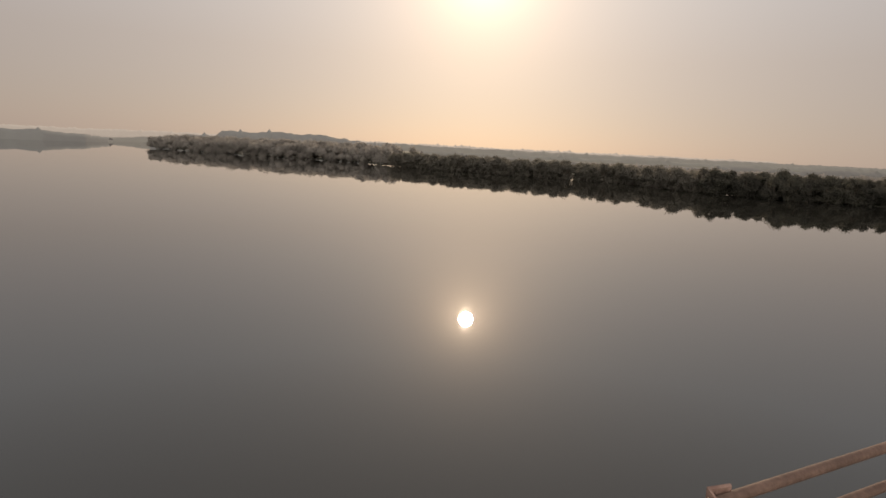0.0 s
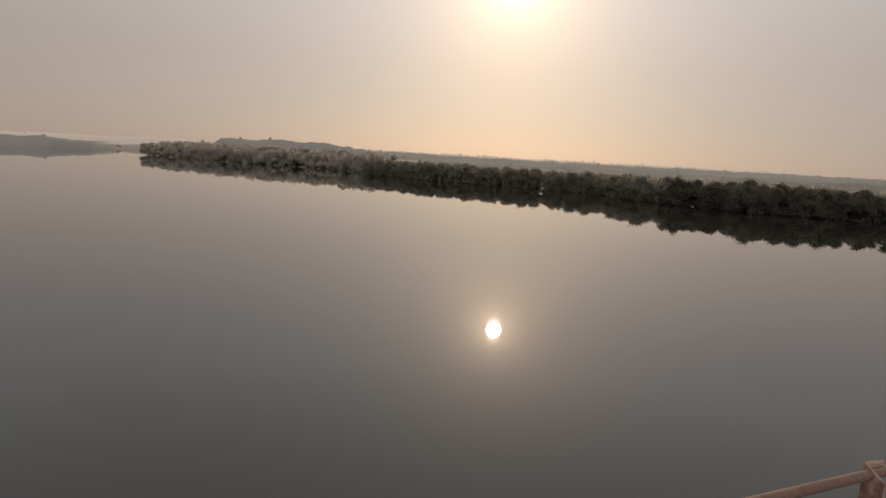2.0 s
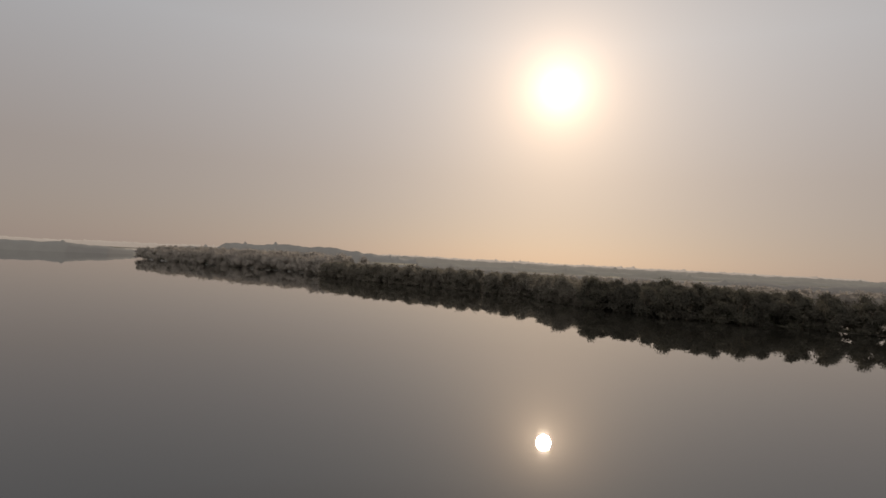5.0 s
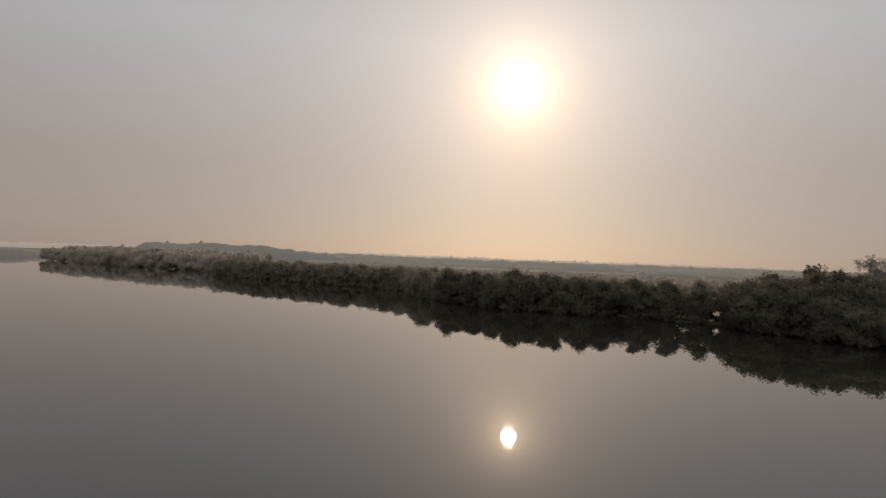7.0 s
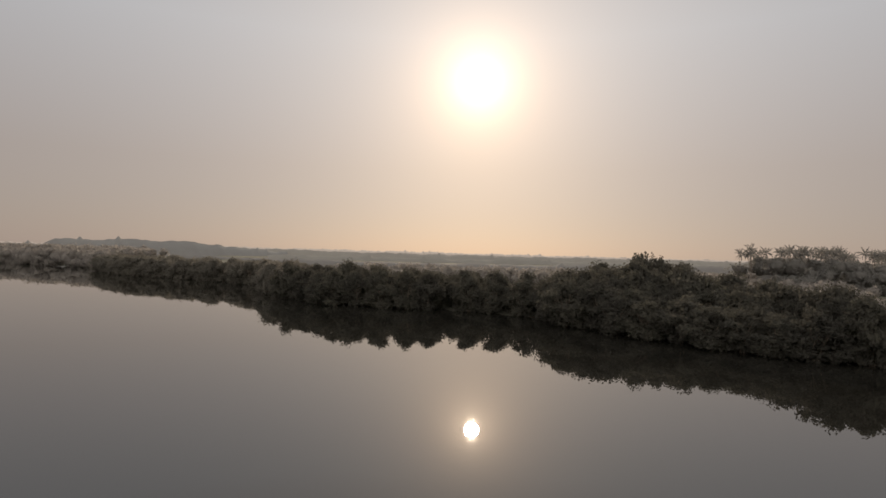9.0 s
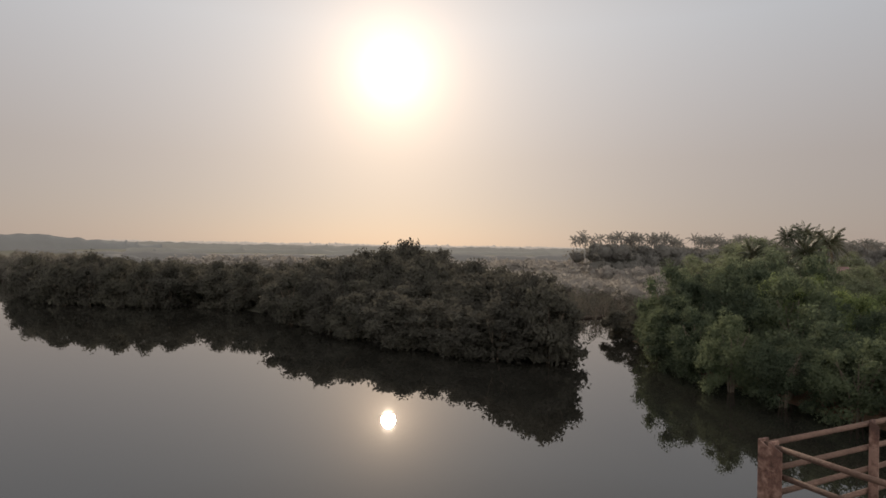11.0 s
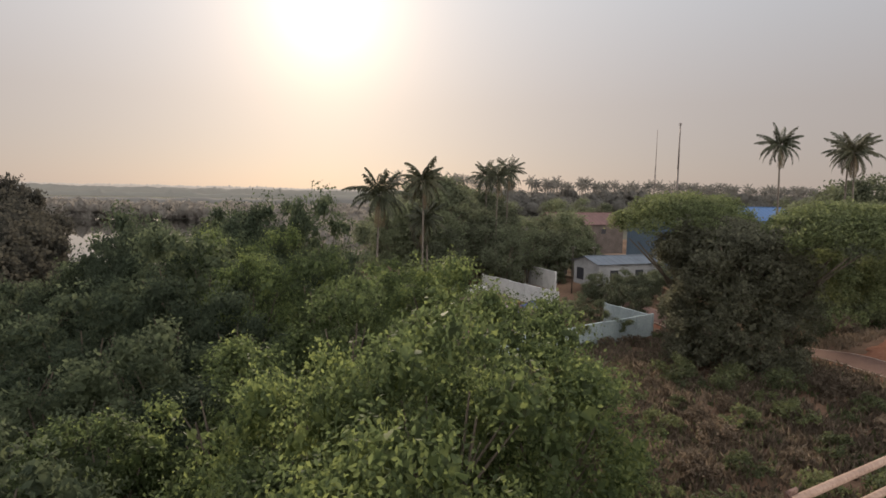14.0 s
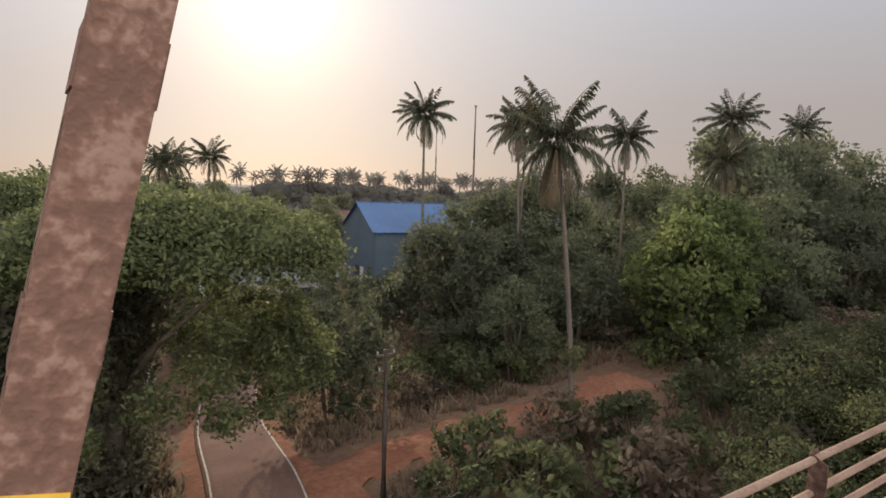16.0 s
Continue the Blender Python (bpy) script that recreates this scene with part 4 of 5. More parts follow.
wood_kind = park([tree_of("woodland_tree", rng, 13.0, 5.0, 34, 4.8, 0.44, M_WOOD, "dense green tree behind the yard", group="trees ashore", n_stem=3, thick=0.2, core=0.5) for _ in range(4)])
WOOD = [(445.8, 47.7, 1.32), (437.8, 44.8, 1.16), (442.0, 47.0, 1.28), (449.5, 44.0, 1.1), (455.4, 32.8, 0.95), (461.5, 42.9, 1.3), (471.4, 29.0, 1.3), (453.2, 23.5, 0.7), (444.1, 30.0, 0.8), (436.8, 32.8, 0.8), (435.0, 40.3, 0.88), (430.3, 38.5, 0.9), (429.0, 31.9, 0.62), (415.8, 36.2, 0.85), (429.5, 54.5, 0.42), (426.0, 51.5, 0.38), (433.5, 56.0, 0.5), (437.0, 58.0, 0.5), (431.0, 60.5, 0.42), (426.5, 57.5, 0.36), (431.7, 44.1, 1.1), (436.0, 46.0, 1.08), (442.8, 25.3, 0.6), (477.2, 42.6, 1.8), (489.5, 43.1, 1.8), (499.9, 40.9, 1.9), (517.1, 40.8, 1.8), (465.1, 52.0, 1.4),
        (481.8, 58.0, 1.5), (454.5, 56.9, 0.9), (401.6, 95.0, 1.42), (409.0, 100.6, 1.6), (399.0, 101.0, 1.3), (416.1, 111.8, 1.5), (405.0, 105.0, 1.5), (420.0, 103.5, 1.35), (428.0, 108.0, 1.3), (412.5, 93.0, 1.1), (422.0, 96.5, 0.95), (431.0, 99.0, 0.85), (418.0, 86.0, 0.95), (424.0, 87.5, 1.0), (411.0, 83.0, 0.85), (429.5, 89.0, 1.0), (435.0, 91.0, 0.95), (423.3, 119.2, 1.5), (403.2, 115.7, 1.3), (432.3, 128.5, 1.4), (436.8, 146.1, 1.1), (455.3, 155.1, 1.2), (473.7, 164.1, 1.1), (493.6, 140.1, 1.1), (517.6, 120.8, 1.1), (504.8, 87.8, 1.1), (448.6, 111.4, 1.2),
        (462.6, 129.8, 1.2), (484.3, 112.5, 1.1), (402.0, 88.0, 0.85), (396.8, 82.0, 0.5), (379.1, 80.0, 0.45), (525.0, 148.2, 1.3), (542.6, 109.0, 1.3), (462.0, 33.0, 1.55), (468.0, 38.5, 1.75), (474.5, 34.0, 1.6), (482.0, 36.5, 1.7), (455.0, 26.0, 1.05), (463.0, 22.0, 0.9), (472.0, 20.0, 1.0), (482.0, 25.0, 1.3), (492.0, 31.0, 1.5), (536.3, 61.9, 1.5), (558.7, 78.1, 1.5), (519.7, 177.0, 1.2), (556.4, 147.0, 1.2)]
for i, (x, y, s) in enumerate(WOOD):
    set_at(wood_kind, i % 4, x, y, land_z(x, y), s, rng.uniform(0, 6.3))

light_kind = park([tree_of("feathery_tree", rng, 10.0, 4.0, 34, 7, 0.42, M_LEAF, "light yellow-green feathery tree above the slope", n_stem=3, thick=0.14, core=0.5)])
for x, y, s in ((439.5, 24.5, 1.15), (443.8, 25.5, 1.3), (448.0, 27.5, 1.25)):
    set_at(light_kind, 0, x, y, land_z(x, y), s, x)

bush_kind = park([tree_of("bush", rng, 2.2, 1.6, 15, 13, 0.29, m, lab, "bush", grp, 3, 0.04, 0.3, inner=0.5) for m, lab, grp in (
    (M_SCRUB, "dry brownish scrub bush on red earth", "scrub bushes"), (M_BUSH, "green leafy bush on rough ground", "green bushes"), (M_SCRUB, "dry brownish scrub bush on red earth", "scrub bushes"), (M_BUSH, "green leafy bush on rough ground", "green bushes"))])
ROAD_LINE = [(400.6, -40.0), (402.8, 0.0), (404.2, 9.2), (405.0, 15.0), (406.1, 20.2), (407.5, 26.9), (408.9, 35.0), (410.4, 42.0), (414.5, 53.8), (420.4, 65.0), (424.7, 72.5)]
TRACK_LINE = [(407.9, 22.6), (411.7, 25.3), (415.6, 26.2), (420.6, 26.7), (427.8, 25.6), (434.0, 24.6)]


def off_road(x, y):
    best = 1e9
    for (x1, y1), (x2, y2) in list(zip(ROAD_LINE, ROAD_LINE[1:])) + list(zip(TRACK_LINE, TRACK_LINE[1:])):
        dx, dy = x2 - x1, y2 - y1
        t = max(0, min(1, ((x - x1) * dx + (y - y1) * dy) / (dx * dx + dy * dy)))
        best = min(best, math.hypot(x - x1 - t * dx, y - y1 - t * dy))
    return best


for i, (x, y) in enumerate(scatter([(363.8, 4), (367.4, 47.9), (379.4, 46.0), (398.2, 30.7), (402.8, 4)], 2.7, rng)):
    if off_road(x, y) > 3.6:
        set_at(bush_kind, i % 4, x, y, land_z(x, y) - 0.1, rng.uniform(0.5, 1.1), rng.uniform(0, 6.3))
big_bush = park([tree_of("bush", rng, 4.2, 3.2, 26, 22, 0.2, M_BUSH, "big green bush on the bank beside the railing", "bush", "green bushes", 4, 0.06, 0.4, inner=0.6)])
for x, y, s in ((423.0, 8.6, 2.0), (426.5, 10.0, 1.9), (430.5, 11.5, 2.2), (434.5, 12.5, 2.0), (427.5, 6.5, 1.8), (433.0, 8.0, 2.1)):
    set_at(big_bush, 0, x, y, land_z(x, y) - 0.1, s * 0.5, x)
for i, (x, y) in enumerate(scatter([(410.8, 3), (413.2, 19.3), (416.0, 32.8), (427.0, 42.2), (439.9, 40.3), (469.7, 32.7), (472.8, 3)], 2.9, rng)):
    if off_road(x, y) > 4.2:
        set_at(bush_kind, (1, 3, 0, 3, 1, 2)[i % 6], x, y, land_z(x, y) - 0.1, rng.uniform(0.8, 1.7), rng.uniform(0, 6.3))


def grass(name, poly, n, high, material, label, seed, clear=3.0):
    """Dry grass and weeds in uncounted tufts of upright blades."""
    r = np.random.default_rng(seed)
    q = np.array(poly, float)
    P = r.uniform(q.min(0), q.max(0), size=(n * 3, 2))
    P = P[inside_by(poly, P[:, 0], P[:, 1]) > 0]
    keep = np.sin(P[:, 0] * 0.55 + 1.7 * np.sin(P[:, 1] * 0.4)) + np.sin(P[:, 1] * 0.6 + P[:, 0] * 0.2) + r.normal(size=len(P)) > -0.7
    P = P[keep]
    P = np.array([xy for xy in P if off_road(*xy) > clear])[:n]
    tuft = np.repeat(P, 9, 0) + r.normal(size=(len(P) * 9, 2)) * 0.22
    m = len(tuft)
    z = ground_z(tuft[:, 0], tuft[:, 1]) - 0.03
    h = high * r.uniform(0.35, 1.2, m)
    a = r.uniform(0, 6.283, m)
    w = 0.05 + 0.06 * r.random(m)
    lean = r.normal(size=(m, 2)) * 0.35 * h[:, None]
    base = np.stack([tuft[:, 0], tuft[:, 1], z], 1)
    side = np.stack([np.cos(a), np.sin(a), 0 * a], 1) * w[:, None]
    mid = base + np.stack([lean[:, 0] * 0.3, lean[:, 1] * 0.3, h * 0.6], 1)
    tip = base + np.stack([lean[:, 0], lean[:, 1], h], 1)
    V = np.stack([base - side * 0.5, base + side * 0.5, mid + side, tip, mid - side], 1).reshape(-1, 3)
    k = np.arange(m)[:, None] * 5
    F = np.concatenate([k + [0, 1, 2], k + [0, 2, 4], k + [4, 2, 3]])
    return tagged(new(name, as_mesh(name, V, F, material)), label, "grass", kind="stuff")


grass("dry_grass", [(359.8, 2), (365.4, 47.9), (379.4, 45.6), (406.1, 45.6), (404.3, 28.9), (402.8, 2)], 7000, 0.75, M_SCRUB, "dry straw-coloured grass and weeds on the slope", 61, 3.2)
grass("green_weeds", [(359.8, 2), (365.4, 47.9), (379.4, 45.6), (406.1, 45.6), (404.3, 28.9), (402.8, 2)], 1700, 0.6, M_BUSH, "low green weeds among dry grass", 62, 3.4)
grass("slope_weeds", [(409.8, 2), (410.8, 23.1), (411.9, 34.6), (419.8, 59.3), (433.4, 59.2), (468.7, 38.2), (472.8, 2)], 5200, 0.7, M_SCRUB, "dry weeds on the red slope", 63, 2.9)


# ================= lane =================
def ribbon(line, half, lift, step=2.0):
    p = np.array(line, float)
    s = np.concatenate([[0], np.cumsum(np.hypot(*np.diff(p, axis=0).T))])
    t = np.arange(0, s[-1], step)
    X, Y = np.interp(t, s, p[:, 0]), np.interp(t, s, p[:, 1])
    k = np.ones(5) / 5
    X[2:-2], Y[2:-2] = np.convolve(X, k, "valid"), np.convolve(Y, k, "valid")
    dx, dy = np.gradient(X), np.gradient(Y)
    L = np.hypot(dx, dy)
    nx_, ny_ = -dy / L, dx / L
    if isinstance(half, tuple):
        a, b = half
    else:
        a, b = -half, half
    V = []
    for u in np.linspace(a, b, 9):
        x, y = X + nx_ * u, Y + ny_ * u
        V.append(np.stack([x, y, ground_z(x, y) + lift], 1))
    n = len(t)
    F = np.concatenate([np.stack([k * n + np.arange(n - 1), (k + 1) * n + np.arange(n - 1), (k + 1) * n + np.arange(1, n), k * n + np.arange(1, n)], 1) for k in range(8)])
    return np.concatenate(V), F


v, f = ribbon(ROAD_LINE, 2.15, 0.13)
road = new("road", as_mesh("road", v, f, M_ROAD))
sol = road.modifiers.new("thick", "SOLIDIFY")
sol.thickness, sol.offset = 0.06, -1.0
tagged(road, "narrow worn asphalt lane dusted with red earth", "road", kind="structure")
for side in (-2.12, 1.9):
    v, f = ribbon(ROAD_LINE, (side, side + 0.1), 0.197)
    part("edge_line", as_mesh("edge_line", v, f, M_ROADLINE), None, road)


def earth_patch(name, line, half, lift, label, seed, ragged=0.7, crown=2, material=M_RED):
    """Bare earth worn through the scrub, with a ragged edge and a low crown."""
    r = np.random.default_rng(seed)
    p = np.array(line, float)
    s = np.concatenate([[0], np.cumsum(np.hypot(*np.diff(p, axis=0).T))])
    t = np.arange(0, s[-1], 0.9)
    X, Y = np.interp(t, s, p[:, 0]), np.interp(t, s, p[:, 1])
    dx, dy = np.gradient(X), np.gradient(Y)
    L = np.hypot(dx, dy)
    V, m = [], 8
    for k in range(m + 1):
        u = -1 + 2 * k / m
        w = half + (ragged * r.normal(size=len(t)) if k in (0, m) else 0)
        x, y = X - dy / L * u * w, Y + dx / L * u * w
        V.append(np.stack([x, y, ground_z(x, y) + lift * (1 - abs(u) ** crown) ** 0.5 - 0.05 * (k in (0, m))], 1))
    n = len(t)
    F = np.concatenate([np.stack([k * n + np.arange(n - 1), (k + 1) * n + np.arange(n - 1), (k + 1) * n + np.arange(1, n), k * n + np.arange(1, n)], 1) for k in range(m)])
    ob = new(name, as_mesh(name, np.concatenate(V), F[:, ::-1], material, True))
    return tagged(ob, label, "earth", kind="structure")


earth_patch("ground_road_shoulder", ROAD_LINE, 3.4, 0.105, "red earth shoulders of the lane", 41, 0.5, 8)
earth_patch("ground_dirt_track", TRACK_LINE, 1.9, 0.13, "red dirt track leaving the lane", 42)
earth_patch("ground_yard", [(370.8, 57.4), (384.4, 59.2), (396.0, 63.0), (405.2, 70.5)], 9.0, 0.12, "bare reddish yard of trodden earth", 43, material=M_YARD)
earth_patch("ground_yard_back", [(395.6, 68.7), (399.2, 87.5), (400.6, 95.0)], 5.0, 0.12, "bare pinkish yard behind the huts", 44, material=M_YARD)


# low earth bund across the head of the creek
v, f = ribbon([(338.0, 130.0), (348.0, 127.0), (357.0, 124.0), (366.0, 122.5), (378.0, 124.0), (390.0, 122.0), (396.0, 118.0)], 0.9, 0.0)
v[:, 2] = 0.25 + 0.25 * (np.arange(len(v)) // (len(v) // 9) % 8 > 0)
bund = new("ground_bund", as_mesh("bund", v, f, M_SLAB))
sol = bund.modifiers.new("thick", "SOLIDIFY")
sol.thickness, sol.offset = 1.6, 1.0
tagged(bund, "low dark earth bund between creek and lagoon", "bund", kind="structure")


# ================= mast, stub, poles =================
def bars(name, specs, material, parent, bevel=0.0):
    return part(name, boxes(*specs, bevel=bevel), material, parent)


M_YELLOW = mat("yellow_plate_paint", (0.62, 0.36, 0.04), 0.6, vary=0.2, scale=2.0, fine=14.0)
M_BLACK = mat("black_paint", (0.02, 0.018, 0.016), 0.6, vary=0.2)
M_GREYWALL = mat("grey_cement_wall", (0.24, 0.235, 0.235), 0.9, vary=0.25, scale=0.5, fine=5.0, bump=0.3)
M_CONCRETE_POLE = mat("dark_weathered_pole", (0.055, 0.043, 0.037), 0.9, vary=0.3, scale=1.0, fine=10.0, bump=0.3)

def channel_bar(x, y, wide, deep, high, axis, sign, t=0.012):
    """A rolled channel standing upright: one web with two flanges. axis: the way the web runs."""
    prof = [(-wide / 2, 0), (wide / 2, 0), (wide / 2, deep), (wide / 2 - t, deep), (wide / 2 - t, t), (-wide / 2 + t, t), (-wide / 2 + t, deep), (-wide / 2, deep)]
    bm = bmesh.new()
    at = [(u, sign * v) if axis == "x" else (sign * v, u) for u, v in prof]
    lo = [bm.verts.new((x + u, y + v, 0)) for u, v in at]
    hi = [bm.verts.new((x + u, y + v, high)) for u, v in at]
    for k in range(8):
        bm.faces.new((lo[k], lo[(k + 1) % 8], hi[(k + 1) % 8], hi[k]))
    bm.faces.new(lo), bm.faces.new(hi[::-1])
    bmesh.ops.recalc_face_normals(bm, faces=bm.faces)
    return bm


mast = new("overhead_line_mast")
tagged(mast, "rusty battened steel mast with a yellow number plate", "mast")
mast.matrix_basis = pose(398.57, 1.56, rail_top(400) + 1.64, 0, 12, 0) @ Matrix.Translation((0, 0, -2.76))
for y, s in ((-0.131, 1), (0.131, -1)):
    part("channel", channel_bar(0, y, 0.26, 0.085, 8.4, "x", s), M_PEEL, mast)
for k in range(9):
    for x in (-0.134, 0.134):
        bars("batten", [((x, 0, 0.35 + 1.0 * k), (0.008, 0.245, 0.25))], M_PEEL, mast)
bars("bracket", [((0, -0.28, -0.12), (0.5, 1.0, 0.24))], M_DECK, mast)
bars("base_plate", [((0, 0, 0.01), (0.5, 0.45, 0.025))], M_RUST, mast)
plate = bars("number_plate", [((-0.15, -0.06, 1.66), (0.006, 0.15, 0.82))], M_YELLOW, mast, 0.0)
bars("yellow_band", [((0.0, -0.1335, 1.62), (0.25, 0.004, 0.40))], M_YELLOW, mast)


def words(text, size, material, m, parent, name="lettering"):
    c = bpy.data.curves.new(name, "FONT")
    c.body, c.size, c.extrude, c.align_x, c.align_y = text, size, 0.001, "CENTER", "CENTER"
    c.materials.append(material)
    tmp = bpy.data.objects.new("tmp", c)
    scene.collection.objects.link(tmp)
    me = bpy.data.meshes.new_from_object(tmp.evaluated_get(bpy.context.evaluated_depsgraph_get()))
    bpy.data.objects.remove(tmp)
    ob = part(name, me, None, parent)
    ob.matrix_local = m
    return ob


for k, ch in enumerate("410/30"):
    words(ch, 0.15, M_BLACK, pose(-0.154, -0.06, 2.0 - 0.13 * k, 90, 0, -90), plate, "numeral")
for k in range(3):
    bars("notice_strip", [((0.0, -0.1335, 1.12 - 0.13 * k), (0.22, 0.004, 0.09))], M_LINE, mast)

M_STUB = mat("rust_and_pink_paint", (0.215, 0.112, 0.078), 0.8, vary=0.45, scale=3.0, fine=16.0, bump=0.5, second=(0.36, 0.235, 0.185), crisp=0.1)
stub = new("cut_steel_column")
tagged(stub, "rusty paired-channel steel column cut off short", "column")
stub.matrix_basis = pose(337.86, 2.14, rail_top(340) + 0.83, 0, 5, 0) @ Matrix.Translation((0, 0, -1.95))
for x, k in ((-0.057, 1), (0.057, -1)):
    part("channel", channel_bar(x, 0, 0.16, 0.046, 1.95 - 0.03 * k, "y", k), M_STUB, stub)
for z in (0.3, 1.0, 1.62):
    bars("batten", [((0, -0.084, z), (0.112, 0.008, 0.14))], M_STUB, stub)
bars("bracket", [((0, -0.1, -0.1), (0.45, 0.6, 0.2))], M_DECK, stub)


def utility_pole(x, y, h, label, arms=2, thick=0.13):
    top = new("utility_pole")
    tagged(top, label, "pole", "utility poles")
    z = land_z(x, y)
    top.location = (x, y, z)
    bm = bmesh.new()
    tube(bm, [(0, 0, -0.3), (0.02, 0, h * 0.5), (0, 0, h)], [thick, thick * 0.85, thick * 0.65], 8)
    part("shaft", bm, M_CONCRETE_POLE, top, smooth=True)
    for k in range(arms):
        bars("crossarm", [((0, 0.0, h - 0.25 - 0.75 * k), (1.0 - 0.25 * k, 0.07, 0.07))], M_CONCRETE_POLE, top)
        for sx in (-0.42, 0.42):
            bm = bmesh.new()
            s2 = sx * (1 - 0.25 * k)
            tube(bm, [(s2, 0, h - 0.22 - 0.75 * k), (s2, 0, h - 0.14 - 0.75 * k), (s2, 0, h - 0.08 - 0.75 * k), (s2, 0, h - 0.04 - 0.75 * k)], [0.02, 0.05, 0.045, 0.03], 6)
            part("insulator", bm, M_GREYWALL, top, "dull grey insulator")
    return top


utility_pole(411.7, 21.6, 7.3, "dark concrete utility pole beside the lane", 2, 0.16)
utility_pole(418.6, 74.3, 8.0, "utility pole behind the yard wall", 1)
utility_pole(421.6, 72.4, 8.0, "utility pole behind the yard wall", 1)
utility_pole(394.6, 67.3, 5.0, "thin dark pole in the yard", 0, 0.08)

# ================= tall steel pole and lattice aerial =================
M_STEEL = mat("dull_dark_steel", (0.12, 0.10, 0.09), 0.6, 0.4, vary=0.25, scale=0.6, fine=6.0)
M_WHITEPAINT = mat("grubby_whitewash", (0.44, 0.43, 0.42), 0.9, vary=0.2, scale=0.6, fine=5.0, bump=0.2)
M_BLUEROOF = mat("blue_roof_sheet", (0.062, 0.115, 0.225), 0.7, vary=0.15, scale=0.3, fine=4.0)
M_BLUEWALL = mat("faded_blue_sheet_wall", (0.072, 0.098, 0.128), 0.7, vary=0.2, scale=0.3, fine=4.0)
M_GREYROOF = mat("grey_blue_sheet_roof", (0.115, 0.13, 0.152), 0.9, spec=0.1, vary=0.2, scale=0.4, fine=5.0)
M_REDROOF = mat("red_brown_tile_roof", (0.12, 0.068, 0.062), 0.85, vary=0.3, scale=0.5, fine=6.0)
M_HUTWALL = mat("dark_plank_wall", (0.10, 0.08, 0.07), 0.9, vary=0.35, scale=0.6, fine=6.0)
M_TARP = mat("blue_tarpaulin", (0.048, 0.068, 0.149), 0.5, vary=0.25, scale=0.8, fine=5.0, bump=0.4)
M_SACK = mat("pale_woven_sack", (0.62, 0.60, 0.58), 0.8, vary=0.15, scale=1.5, fine=12.0, bump=0.3)
M_JUNK = mat("mixed_scrap", (0.20, 0.17, 0.16), 0.8, vary=0.4, scale=1.0, fine=6.0, second=(0.36, 0.32, 0.30))
M_DARKGLASS = mat("dark_opening", (0.03, 0.03, 0.035), 0.4, vary=0.2)

pole = new("steel_pole")
tagged(pole, "very tall dark steel pole above the palms", "pole")
pole.location = (481.2, 102.9, land_z(481.2, 102.9))
hp = 37.0 - pole.location.z
for k in range(3):
    bm = bmesh.new()
    z0, z1 = hp * k / 3, hp * (k + 1) / 3
    tube(bm, [(0, 0, z0 - 0.2), (0, 0, z1)], [0.36 - 0.08 * k, 0.32 - 0.08 * k], 12)
    part("section", bm, M_STEEL, pole, smooth=True)
bars("head_frame", [((0, 0, hp - 0.15), (1.1, 0.12, 0.12)), ((0, 0, hp - 0.5), (0.12, 0.9, 0.12))], M_STEEL, pole)

aerial = new("lattice_aerial")
tagged(aerial, "slender lattice aerial mast with a whip top", "mast")
aerial.location = (468.8, 99.8, land_z(468.8, 99.8))
ha = 34.2 - aerial.location.z
for k in range(3):
    a = 2.094 * k
    bm = bmesh.new()
    tube(bm, [(0.38 * math.cos(a), 0.38 * math.sin(a), -0.2), (0.12 * math.cos(a), 0.12 * math.sin(a), ha * 0.72)], [0.05, 0.04], 6)
    part("leg", bm, M_STEEL, aerial)
for k in range(16):
    u0, u1 = k / 16, (k + 1) / 16
    r0, r1 = 0.38 - 0.26 * u0, 0.38 - 0.26 * u1
    bm = bmesh.new()
    for j in range(3):
        a, b = 2.094 * j, 2.094 * (j + 1)
        tube(bm, [(r0 * math.cos(a), r0 * math.sin(a), ha * 0.72 * u0), (r1 * math.cos(b), r1 * math.sin(b), ha * 0.72 * u1)], 0.025, 5)
    part("brace", bm, M_STEEL, aerial)
bm = bmesh.new()
tube(bm, [(0, 0, ha * 0.70), (0, 0, ha)], [0.10, 0.05], 6)
part("whip", bm, M_STEEL, aerial)


